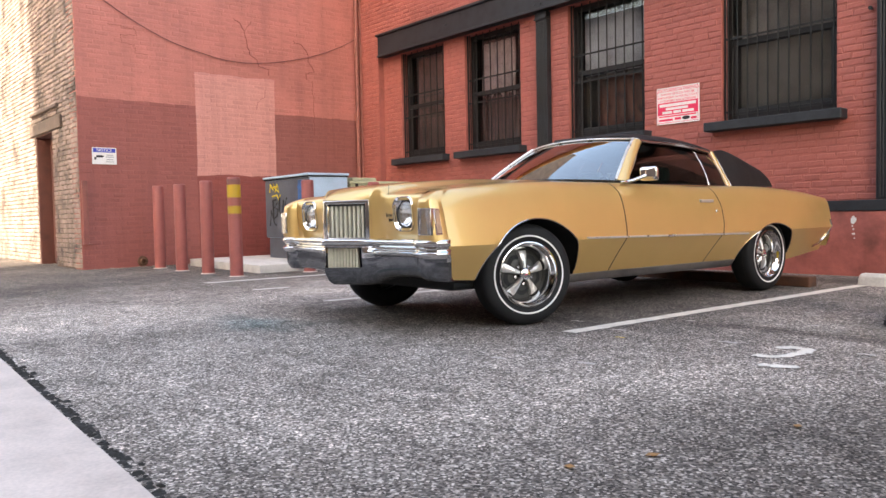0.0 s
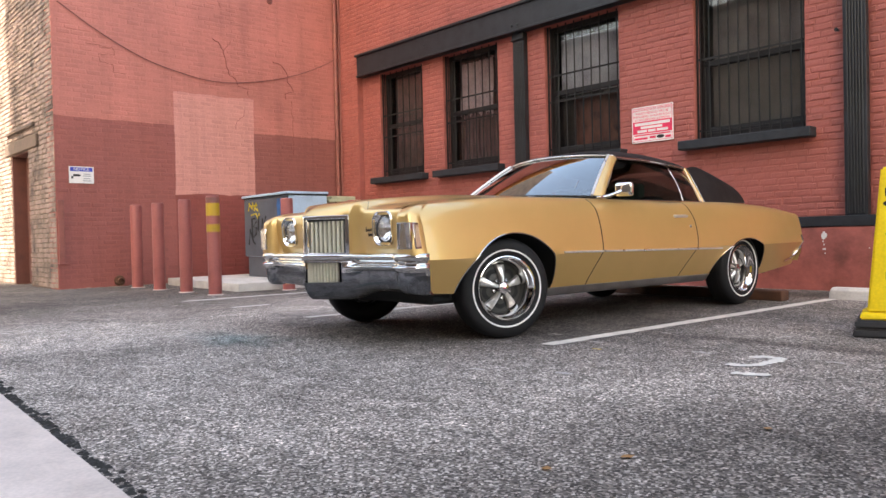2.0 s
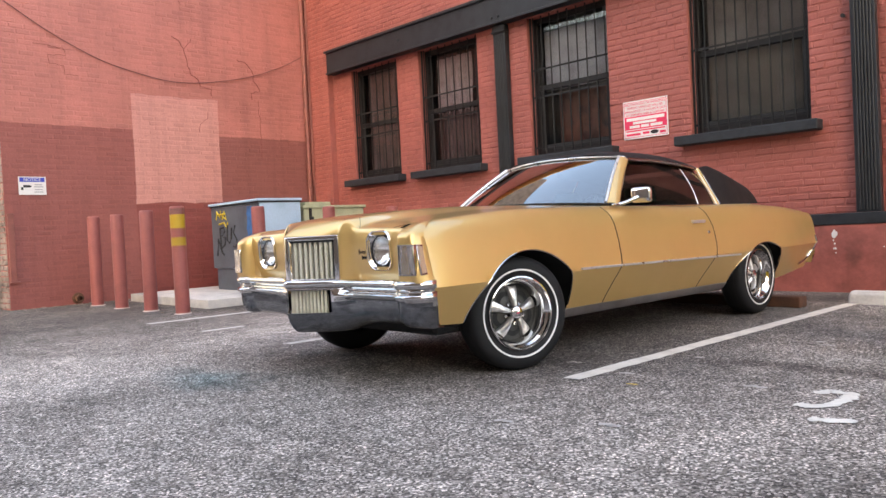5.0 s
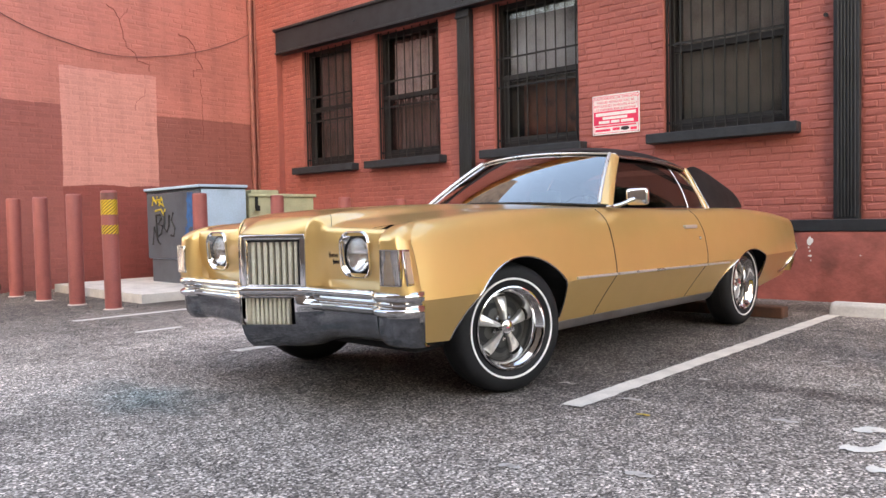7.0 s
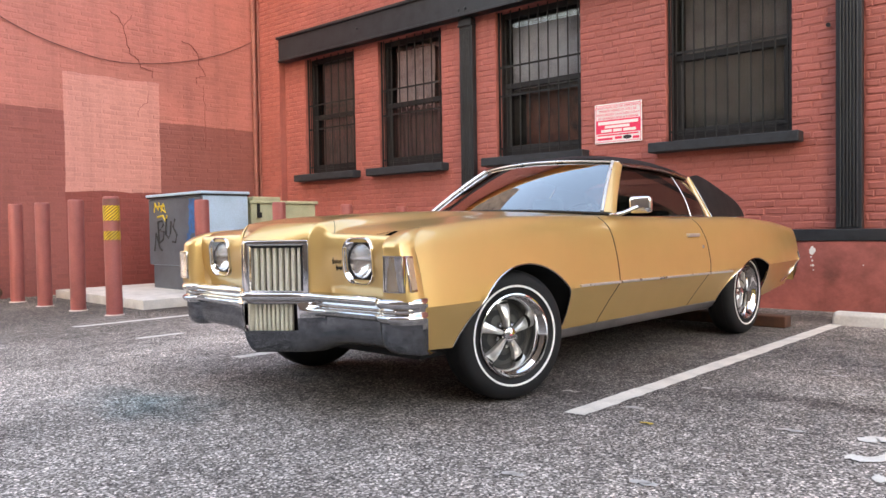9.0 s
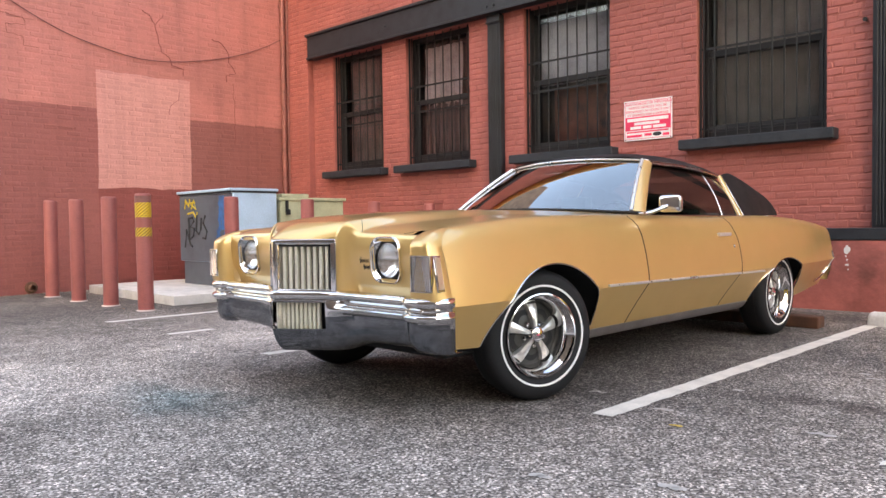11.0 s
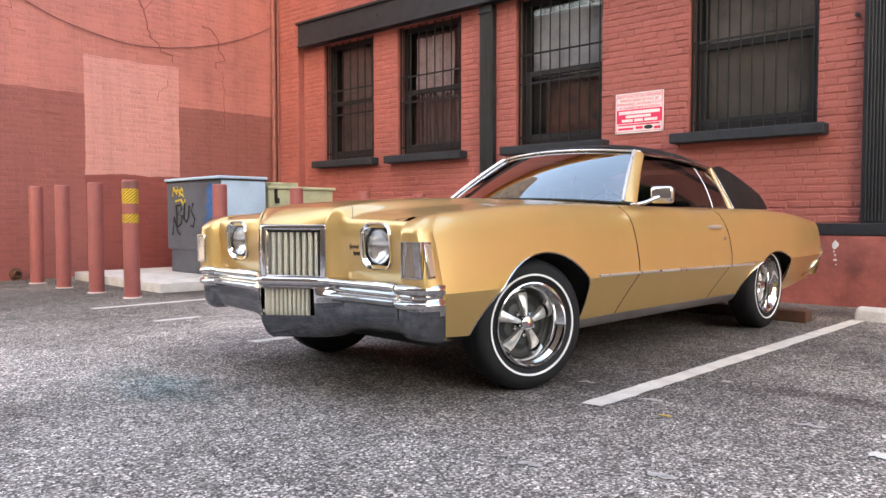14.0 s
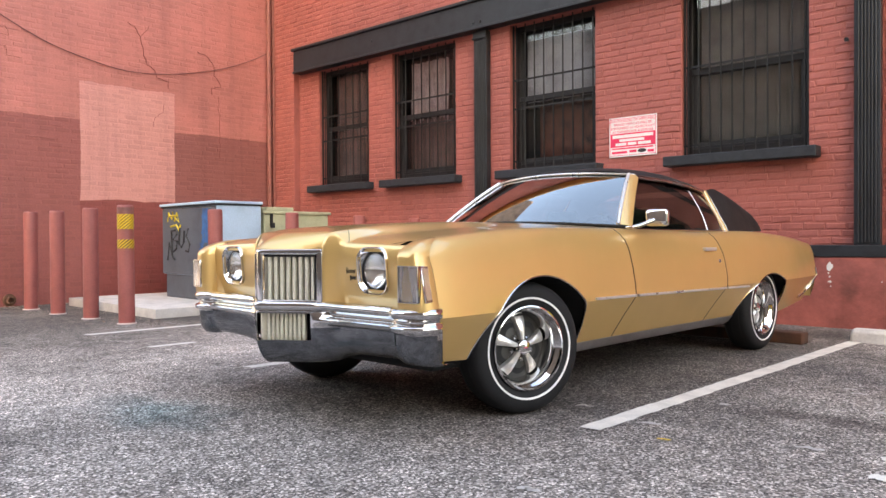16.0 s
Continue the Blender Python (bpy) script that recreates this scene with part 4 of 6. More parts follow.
    bmesh.ops.recalc_face_normals(bm, faces=bm.faces)
    part("bezel", bm, M_POLISH, lamp, smooth=50)
    ring = lathe([(0.0845, -0.030), (0.0845, 0.001), (0.083, 0.004), (0.079, 0.003), (0.078, -0.02)], "Z", 40, cap=False)
    part("retaining_ring", ring, M_DARKWHEEL, lamp, smooth=40).matrix_local = pose(hx, hy + 0.016, hz, 90, 0, 0)
    bowl = lathe([(0.079, 0.0), (0.062, -0.022), (0.035, -0.036), (0.0, -0.042)], "Z", 32, cap=False)
    part("bowl", bowl, M_REFL, lamp, smooth=60).matrix_local = pose(hx, hy + 0.016, hz, 90, 0, 0)
    lens = lathe([(0.0, 0.024), (0.030, 0.021), (0.060, 0.012), (0.080, 0.0), (0.078, -0.004), (0.058, 0.007), (0.029, 0.016), (0.0, 0.019)], "Z", 32, cap=False)
    part("lens", lens, M_LENS, lamp, smooth=60).matrix_local = pose(hx, hy + 0.014, hz, 90, 0, 0)

# badge on the front panel: plain strokes in two short rows
for z, x0, w in ((0.722, 0.405, 0.066), (0.692, 0.428, 0.046)):
    pts = [(x0 + w * k / 24, FACE_Y - 0.003 + lean(z), z + 0.014 * math.sin(k * 1.9) * (1.5 if k < 5 else 0.7) + 0.010) for k in range(25)]
    part("badge", tube(pts, 0.0011, 5), M_INK, car, "small dark script badge drawn as strokes")

grille = new("grille")
grille.parent = car
tagged(grille, "prow-shaped chrome grille of thick upright bars")


def on_prow(bm, s):
    """Turns rows built along one side of the prow (u outward, depth back, z) into place."""
    bmesh.ops.transform(bm, matrix=pose(0, VY0, 0, 0, 0, V_TURN), verts=bm.verts)
    if s < 0:
        bmesh.ops.scale(bm, vec=(-1, 1, 1), verts=bm.verts)
        bmesh.ops.reverse_faces(bm, faces=bm.faces)
    return bm


GZ0, GZ1 = 0.578, 0.834
part("centre_post", boxes((-0.022, 0.022, VY0 - 0.004, VY0 + 0.06, GZ0, GZ1), bevel=0.012, seg=3), M_CHROME, grille, smooth=40)
for s in (1, -1):
    bm = bmesh.new()
    for r in ((0.010, V_LEN, -0.012, 0.06, GZ1 - 0.026, GZ1), (V_LEN - 0.028, V_LEN + 0.002, -0.012, 0.06, GZ0, GZ1 - 0.012), (0.010, V_LEN - 0.02, -0.004, 0.06, GZ0, GZ0 + 0.014)):
        box(bm, *r, bevel=0.007, seg=3)
    part("grille_frame", on_prow(bm, s), M_CHROME, grille, smooth=40)
    bm = boxes((V_LEN - 0.040, V_LEN - 0.029, 0.0, 0.05, GZ0 + 0.01, GZ1 - 0.02), (0.02, V_LEN - 0.03, 0.0, 0.05, GZ1 - 0.036, GZ1 - 0.027))
    part("frame_recess", on_prow(bm, s), M_UNDER, grille)
    part("grille_backing", on_prow(boxes((0.03, V_LEN - 0.02, 0.062, 0.066, GZ0, GZ1 - 0.01)), s), M_UNDER, grille)
    NB = 8
    for k in range(NB):
        u = 0.036 + (V_LEN - 0.074) * (k + 0.5) / NB
        part("grille_bar", on_prow(boxes((u - 0.0085, u + 0.0085, 0.004, 0.034, GZ0 + 0.008, GZ1 - 0.028), bevel=0.005, seg=2), s), M_GRILLE, grille, smooth=45)


# front bumper: one chrome pressing with a prow in the middle and a knuckle at each end
def bumper_plan(x):
    return interp([(0, -1.028), (0.008, -1.026), (0.02, -1.018), (0.04, -1.003), (0.22, -0.889), (0.26, -0.868), (0.29, -0.857), (0.33, -0.851), (0.55, -0.849), (0.76, -0.845), (0.775, -0.848), (0.79, -0.862), (0.81, -0.873), (0.84, -0.877), (0.88, -0.872), (0.92, -0.855), (0.95, -0.825), (0.965, -0.800), (0.972, -0.765)], abs(x))


BPROF = [(b, 0.35 + (z - 0.35) * 0.86) for b, z in [(0.085, 0.612), (0.045, 0.622), (0.020, 0.622), (0.006, 0.614), (0.0, 0.603), (0.001, 0.592), (0.007, 0.580), (0.022, 0.570), (0.027, 0.558), (0.024, 0.546), (0.006, 0.538), (0.0, 0.530), (0.002, 0.519), (0.014, 0.509), (0.026, 0.500), (0.028, 0.474), (0.029, 0.45), (0.034, 0.41), (0.046, 0.378), (0.07, 0.357), (0.12, 0.350)]]
LOWG = (0.235, 0.42, 0.527)


def bumper():
    xs = sorted({*np.linspace(-0.96, 0.96, 81), *[s * v for s in (1, -1) for v in (0.008, 0.02, 0.04, 0.22, 0.235, 0.25, 0.265, 0.28, 0.30, 0.33, 0.76, 0.775, 0.79, 0.81, 0.84, 0.88, 0.92, 0.94, 0.95, 0.958, 0.965, 0.972)], 0.0})
    bm = bmesh.new()
    grid = []
    for x in xs:
        y = bumper_plan(x)
        a = abs(x)
        drop = interp([(0, -0.068), (0.20, -0.064), (0.28, -0.052), (0.36, -0.024), (0.44, -0.006), (0.55, 0.0), (0.78, 0.004), (0.82, -0.006), (0.972, -0.010)], a)
        prow = interp([(0.0, 1.0), (0.24, 1.0), (0.36, 0.0)], a)
        row = []
        for back, z in BPROF:
            k = interp([(0.36, 1.0), (0.48, 0.3), (0.53, 0.0), (0.63, 0.0)], z)
            # the prow is a plain bulge below its top roll, the knuckle is fuller
            if z < 0.53:
                plain = interp([(0.35, 0.12), (0.356, 0.075), (0.374, 0.048), (0.40, 0.028), (0.44, 0.012), (0.53, 0.008)], z)
                back = back + (plain - back) * prow
            xin = x - math.copysign(min(back, 0.05) * interp([(0.88, 0.0), (0.972, 0.6)], a), x)
            row.append(bm.verts.new((xin, y + back * interp([(0.9, 1.0), (0.972, 0.6)], a), z + drop * k)))
        grid.append(row)
    for i in range(len(xs) - 1):
        for j in range(len(BPROF) - 1):
            cx, cz = (xs[i] + xs[i + 1]) / 2, (BPROF[j][1] + BPROF[j + 1][1]) / 2
            if abs(cx) < LOWG[0] and LOWG[1] < cz < LOWG[2]:
                continue
            f = bm.faces.new((grid[i][j], grid[i + 1][j], grid[i + 1][j + 1], grid[i][j + 1]))
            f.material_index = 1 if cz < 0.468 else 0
    # the ends turn back along the fender
    for s, row in ((1, grid[-1]), (-1, grid[0])):
        last = [bm.verts.new(v.co + Vector((-0.004 * s, 0.035, 0))) for v in row]
        for j in range(len(row) - 1):
            f = bm.faces.new((row[j], last[j], last[j + 1], row[j + 1]))
            f.material_index = 1 if BPROF[j][1] < 0.468 else 0
    bmesh.ops.recalc_face_normals(bm, faces=bm.faces)
    bmesh.ops.solidify(bm, geom=list(bm.faces), thickness=-0.003)
    return bm


bump = part("front_bumper", bumper(), [M_CHROME, M_DULL_DARK], car, "chrome front bumper, dull and pitted below, darkened there for the ground it reflects", 50)
for s in (1, -1):
    part("lower_grille_backing", on_prow(boxes((0.0, V_LEN, 0.070, 0.075, 0.30, 0.55)), s), M_UNDER, bump)
    for k in range(9):
        u = 0.030 + 0.205 * (k + 0.5) / 9
        part("grille_bar", on_prow(boxes((u - 0.0075, u + 0.0075, 0.014, 0.042, 0.36, 0.535), bevel=0.005, seg=2), s), M_GRILLE, bump, smooth=45)
    for x in (0.42, 0.70, 0.885):
        part("bolt", lathe([(0.011, 0), (0.009, 0.004), (0.0, 0.006)], "Z", 12), M_CHROME, bump, smooth=40).matrix_local = pose(s * x, bumper_plan(x) + 0.026, 0.530, 90, 0, 0)
part("valance", boxes((-0.80, 0.80, -0.80, -0.60, 0.37, 0.46), bevel=0.03), M_UNDER, car)

# underbody, floor and wheel houses
part("underbody", boxes((-0.62, 0.62, -0.45, 3.9, 0.24, 0.42), (-0.74, 0.74, 0.56, 2.40, 0.24, 0.36), bevel=0.02), M_UNDER, car)
for cy, cz, a, b in (FRONT, REAR):
    for s in (1, -1):
        rows = []
        for t in np.linspace(0.0, math.pi, 24):
            y, z = cy + (a + 0.02) * math.cos(t), cz + (b + 0.02) * math.sin(t) * (1 if b > 0.35 else 1.3)
            rows.append([(s * 0.55, y, z), (s * (flank(y, max(z - 0.02, 0.3)) - 0.012), y, z)] if b > 0.35 or z < 0.60 else [(s * 0.55, y, z), (s * 0.80, y, z)])
        bm = sheet(rows)
        part("wheel_house", bm, M_UNDER, car)
        part("inner_wheel_house", boxes((s * 0.55 - 0.005, s * 0.55 + 0.005, cy - a * 0.9, cy + a * 0.9, 0.34, 0.75)), M_UNDER, car)
        pts = []
        for t in np.linspace(math.pi - 0.08, 0.08, 40):
            y, z = cy + a * math.cos(t), cz + b * math.sin(t)
            pts.append((s * (flank(y, z) + 0.002), y, z))
        part("arch_trim", tube(pts, 0.0042, 6), M_CHROME, car, "bright wheel-arch trim", 60)

# side trim and rocker mouldings
for s in (1, -1):
    for y0, y1 in ((0.475, door_front(0.54) - 0.01), (door_front(0.54) + 0.012, door_rear(0.53) - 0.01), (door_rear(0.53) + 0.012, 2.52)):
        pts = [(s * (flank(y, 0.553 - 0.014 * (y - 0.4)) + 0.006), y, 0.556 - 0.014 * (y - 0.4)) for y in np.linspace(y0, y1, 12)]
        part("side_trim", tube(pts, 0.0085, 6), M_BRIGHT, car, "bright side moulding", 60)
    bm = bmesh.new()
    rows = []
    for y in np.linspace(0.44, 2.52, 20):
        top = ROCK + 0.004 if y < 2.0 else ROCK - 0.0
        rows.append([(s * (flank(y, top) + 0.004), y, top), (s * (flank(y, 0.3) + 0.006), y, 0.305), (s * (flank(y, 0.27) - 0.008), y, 0.262), (s * (flank(y, 0.25) - 0.03), y, 0.240), (s * (flank(y, 0.25) - 0.12), y, 0.237)])
    sheet(rows, bm=bm)
    bmesh.ops.recalc_face_normals(bm, faces=bm.faces)
    part("rocker_moulding", bm, M_ALU, car, "dull aluminium rocker moulding", 40)

# deck and tail
def deck(u, v):
    y = 3.25 + 0.91 * u
    half = flank(y, smooth_interp(BELT, y)) - 0.078
    return half * v, y, smooth_interp(BELT, y) + 0.008 + 0.02 * (1 - v * v)


bm = sheet([[deck(u, v) for v in np.linspace(-1, 1, 17)] for u in np.linspace(0, 1, 14)])
bmesh.ops.recalc_face_normals(bm, faces=bm.faces)
part("trunk_lid", bm, M_GOLD, car, smooth=40)
rows = []
for x in np.linspace(-0.845, 0.845, 15):
    bow = 0.03 * (1 - (x / 0.845) ** 2)
    v = x / 0.845
    rows.append([(v * (flank(4.16, z) - 0.002), 4.158 + bow, z) for z in (0.815, 0.79, 0.74, 0.68, 0.60, 0.50, 0.33)])
part("tail_panel", sheet(rows), M_GOLD, car, smooth=40)
rows = []
for x in np.linspace(-0.85, 0.85, 21):
    bow = 0.04 * (1 - (x / 0.85) ** 2)
    rows.append([(x, 4.15 + bow, 0.63), (x, 4.185 + bow, 0.60), (x, 4.18 + bow, 0.54), (x * 0.99, 4.17 + bow, 0.44), (x * 0.97, 4.13 + bow, 0.36)])
part("rear_bumper", sheet(rows, 0.004), M_CHROME, car, "chrome rear bumper", 40)
for s in (1, -1):
    pts = [(s * (flank(y, z) + 0.004), y, z) for y, z in ((4.13, 0.62), (4.15, 0.56), (4.145, 0.50), (4.12, 0.44), (4.04, 0.39), (3.92, 0.36))]
    part("bumper_end", tube(pts, 0.012, 6), M_CHROME, car, "chrome wrap-round bumper end", 60)
for k, x in enumerate((0.42, 0.5, 0.58)):
    part("deck_ornament", lathe([(0.018, 0.0), (0.016, 0.012), (0.006, 0.02)], "Z", 12), M_CHROME, car, smooth=40).matrix_local = pose(x, 3.42, 0.925)

# cabin
WS_B = [(0.80 * k / 8, 0.79 + 0.265 * (k / 8) ** 2.1, 0.985 - 0.035 * (k / 8) ** 2) for k in range(9)]
WS_T = [(0.595 * k / 8, 1.365 + 0.125 * (k / 8) ** 2.1, 1.322 - 0.029 * (k / 8) ** 2) for k in range(9)]


def along(table, v):
    """A point v (-1 to 1) across a mirrored edge line."""
    t = abs(v) * (len(table) - 1)
    k = min(int(t), len(table) - 2)
    p = [table[k][n] + (table[k + 1][n] - table[k][n]) * (t - k) for n in range(3)]
    return Vector((math.copysign(p[0], v) if v else 0.0, p[1], p[2]))


def screen(v, w):
    p = along(WS_B, v).lerp(along(WS_T, v), w)
    bulge = 0.010 * 4 * w * (1 - w)
    return tuple(p + Vector((0, -bulge * 0.7, bulge)))


rows = [[screen(v, w) for v in np.linspace(-0.96, 0.96, 33)] for w in np.linspace(0, 1, 9)]
ws = part("windscreen", sheet(rows, 0.005), M_CARGLASS, car, "curved tinted windscreen reflecting sky", 60)
ws.visible_shadow = False
for v0, v1 in ((0.955, 1.03), (-0.955, -1.03)):
    rows = []
    for w in np.linspace(-0.03, 1.0, 12):
        a, b = Vector(screen(v0 * 0.985, max(0, w))), Vector(screen(v1 / 1.03, max(0, w)))
        d = (b - a).normalized()
        rows.append([tuple(a + Vector((0, 0, 0.004))), tuple(a + d * 0.012 + Vector((0, -0.012, 0.012))), tuple(b + Vector((0, -0.008, 0.010))), tuple(b + d * 0.014 + Vector((0, 0.018, 0.0))), tuple(b + d * 0.004 + Vector((0, 0.04, -0.01)))])
    part("windscreen_pillar", sheet(rows, 0.004), M_GOLD, car, smooth=40)
    pts = [tuple(Vector(screen(v0 * 0.985, w)) + Vector((0, -0.006, 0.01))) for w in np.linspace(0, 1, 12)]
    part("windscreen_trim", tube(pts, 0.013, 6), M_BRIGHT, car, "bright windscreen trim", 60)
pts = [tuple(Vector(screen(v, 1.0)) + Vector((0, -0.004, 0.008))) for v in np.linspace(-1, 1, 33)]
part("windscreen_trim", tube(pts, 0.0075, 6), M_BRIGHT, car, "bright windscreen trim", 60)
pts = [tuple(Vector(screen(v, 0.0)) + Vector((0, -0.012, 0.0))) for v in np.linspace(-1, 1, 33)]
part("cowl_trim", tube(pts, 0.009, 6), M_UNDER, car)
rows = []
for v in np.linspace(-1, 1, 25):
    a = Vector(screen(v, 0.0))
    x, y, z = hood_point(1.0, v * 0.97)
    rows.append([(x, y - 0.03, z - 0.012), (x, y, z - 0.010), tuple(a + Vector((0, 0.05, -0.02)))])
part("cowl", sheet(rows), M_GOLD, car, smooth=40)

# roof: centre line and rail line, rows along the car
ROOF = [(1.36, 1.335), (1.6, 1.378), (2.1, 1.382), (2.5, 1.342), (2.80, 1.275)]
RAIL = [(1.49, 0.595, 1.295), (1.75, 0.605, 1.290), (2.1, 0.61, 1.274), (2.4, 0.605, 1.243), (2.60, 0.60, 1.218), (2.86, 0.59, 1.17)]


def roof_row(u):
    y = 1.49 + u * (2.86 - 1.49)
    rx, rz = smooth_interp([(r[0], r[1]) for r in RAIL], y), smooth_interp([(r[0], r[2]) for r in RAIL], y)
    row = []
    for v in np.linspace(-1, 1, 25):
        yc = y - 0.12 * (1 - v * v) * (1 - u) - 0.06 * (1 - v * v) * u
        zc = smooth_interp(ROOF, yc)
        z = rz + (zc - rz) * (1 - abs(v) ** 4)
        row.append((rx * v, yc, z))
    return row


bm = sheet([roof_row(u) for u in np.linspace(0, 1, 16)], 0.012)
part("roof", bm, M_VINYL, car, "black-brown grained vinyl roof", 40)
for s in (1, -1):
    # sail panel from the roof down to the deck
    rows = []
    for w in np.linspace(0, 1, 14):
        fx, fy, fz = 0.605 + 0.165 * w, 2.492 + 0.012 * w, 1.236 - 0.306 * w
        row = []
        for u in np.linspace(0, 1, 16):
            back = 2.86 + 0.47 * math.sin(0.5 * math.pi * w) ** 0.8
            bz = 1.17 - 0.235 * w**1.5
            bx = 0.59 + 0.115 * w
            y = fy + (back - fy) * u
            # the roof falls in a soft curve towards the deck
            z = fz + (bz - fz) * u + 0.05 * math.sin(math.pi * u) * (1 - w) * (1 + w)
            row.append((s * (fx + (bx - fx) * u + 0.012 * math.sin(math.pi * u)), y, z))
        rows.append(row)
    bm = sheet(rows, 0.006)
    part("sail_panel", bm, M_VINYL, car, "black-brown grained vinyl sail panel", 50)
    # roof rail, side glass, frames
    rail = [(s * (smooth_interp([(r[0], r[1]) for r in RAIL], y) + 0.006), y, smooth_interp([(r[0], r[2]) for r in RAIL], y) - 0.006) for y in np.linspace(1.49, 2.47, 16)]
    part("roof_rail", tube(rail, 0.012, 6), M_CHROME, car, "bright drip rail", 60)
    cp = [(s * (0.612 + 0.165 * w), 2.455 + 0.012 * w, 1.238 - 0.306 * w) for w in np.linspace(0, 1, 8)]
    part("quarter_trim", tube(cp, 0.004, 6), M_CHROME, car, "bright trim along the quarter glass", 60)
    strip = [[(x - 0.012 * s, y - 0.006, z), (x + 0.006 * s, y + 0.002, z), (x + 0.009 * s, y + 0.016, z), (x + 0.005 * s, y + 0.034, z)] for x, y, z in cp]
    part("quarter_pillar", sheet(strip, 0.003), M_GOLD, car, smooth=60)
    part("sail_trim", tube([(x + 0.009 * s, y + 0.036, z) for x, y, z in cp], 0.003, 6), M_CHROME, car, "bright trim along the sail panel", 60)

    def side(y, w):
        rx, rz = smooth_interp([(r[0], r[1]) for r in RAIL], max(1.49, y)), smooth_interp([(r[0], r[2]) for r in RAIL], max(1.49, y)) - 0.02
        bx = 0.775
        return (s * (bx + (rx - bx) * w - 0.012 + 0.02 * math.sin(math.pi * w)), y, 0.925 + (rz - 0.925) * w)

    rows = []
    for w in np.linspace(0, 1, 8):
        y0, y1 = 1.12 + 0.40 * w, 2.20 + 0.01 * w
        rows.append([side(y0 + (y1 - y0) * k / 12, w) for k in range(13)])
    g = part("door_glass", sheet(rows, 0.004), M_SIDEGLASS, car, smooth=60)
    g.visible_shadow = False
    part("glass_front_trim", tube([side(1.105 + 0.40 * w, w) for w in np.linspace(0, 1, 8)], 0.0065, 6), M_BRIGHT, car, "bright upright trim at the door glass", 60)
    rows = []
    for w in np.linspace(0, 1, 8):
        y0, y1 = 2.22 + 0.01 * w, 2.455 - 0.005 * w
        rows.append([side(y0 + (y1 - y0) * k / 4, w) for k in range(5)])
    g = part("quarter_glass", sheet(rows, 0.004), M_SIDEGLASS, car, smooth=60)
    g.visible_shadow = False
    part("glass_divider", tube([side(2.21 + 0.01 * w, w) for w in np.linspace(0, 1, 8)], 0.0045, 6), M_CHROME, car, smooth=60)
    belt = [(s * 0.782, y, 0.934 - 0.004 * (y - 1.1)) for y in np.linspace(1.12, 2.46, 14)]
    part("belt_trim", tube(belt, 0.007, 6), M_CHROME, car, smooth=60)
    rows = []
    for y in np.linspace(0.9, 3.45, 26):
        x0 = flank(y, smooth_interp(BELT, y)) - 0.07
        rows.append([(s * x0, y, smooth_interp(BELT, y) + 0.008), (s * 0.70, y, smooth_interp(BELT, y) + 0.008)])
    part("belt_ledge", sheet(rows), M_GOLD, car, smooth=40)
rows = []
for w in np.linspace(0, 1, 6):
    y, z, half = 2.80 + 0.52 * w, 1.20 - 0.26 * w, 0.585 + 0.10 * w
    rows.append([(half * v, y + 0.02 * (1 - v * v), z + 0.02 * (1 - v * v)) for v in np.linspace(-1, 1, 13)])
part("rear_window", sheet(rows, 0.005), glass("dark_rear_glass", (0.45, 0.5, 0.48)), car, smooth=60)

# cabin fittings
part("cabin_floor", boxes((-0.72, 0.72, 0.75, 3.2, 0.36, 0.40), (-0.74, -0.70, 0.8, 3.2, 0.4, 0.90), (0.70, 0.74, 0.8, 3.2, 0.4, 0.90), (-0.70, 0.70, 3.0, 3.2, 0.4, 0.92), (-0.72, 0.72, 0.70, 0.76, 0.36, 0.93)), M_UNDER, car)
part("dashboard", boxes((-0.70, 0.70, 0.98, 1.28, 0.70, 0.925), bevel=0.04, seg=3), M_SEAT, car, "dark padded dashboard", 50)
for x in (-0.36, 0.36):
    part("front_seat", boxes((x - 0.3, x + 0.3, 1.45, 1.98, 0.40, 0.62), (x - 0.3, x + 0.3, 1.92, 2.10, 0.55, 0.98), bevel=0.05, seg=3), M_SEAT, car, "dark green vinyl bucket seat", 50)
    part("headrest", boxes((x - 0.13, x + 0.13, 1.97, 2.06, 0.96, 1.10), bevel=0.035, seg=3), M_HEADREST, car, "pale green vinyl headrest", 50)
part("rear_seat", boxes((-0.62, 0.62, 2.45, 2.95, 0.40, 0.60), (-0.62, 0.62, 2.88, 3.02, 0.55, 0.93), bevel=0.05, seg=3), M_SEAT, car, "dark green vinyl bench seat", 50)
bm = bmesh.new()
circle = [(0.19 * math.cos(2 * math.pi * k / 28), 0.0, 0.19 * math.sin(2 * math.pi * k / 28)) for k in range(29)]
tube(circle, 0.011, 7, bm, False)
box(bm, -0.18, 0.18, -0.012, 0.012, -0.02, 0.02, 0.008)
ob = part("steering_wheel", bm, M_SEAT, car, "thin dark steering wheel", 60)
ob.matrix_local = pose(0.36, 1.38, 0.86, -25, 0, 0)
part("inside_mirror", boxes((-0.11, 0.11, 1.30, 1.33, 1.19, 1.245), (-0.008, 0.008, 1.32, 1.37, 1.24, 1.30), bevel=0.01, seg=2), M_CHROME, car, smooth=40)

# wing mirror on the driver's door
mir = new("wing_mirror")
mir.parent = car
tagged(mir, "chrome wing mirror on a slanted stalk")
bm = boxes((-0.07, 0.07, -0.035, 0.025, -0.052, 0.052), bevel=0.029, seg=4)
ob = part("mirror_head", bm, M_POLISH, mir, smooth=50)
ob.matrix_local = pose(0.915, 1.20, 1.005, 0, 0, 12)
part("mirror_stalk", tube([(0.845, 1.02, 0.945), (0.865, 1.07, 0.955), (0.905, 1.17, 0.99)], 0.013, 8), M_CHROME, mir, smooth=60)
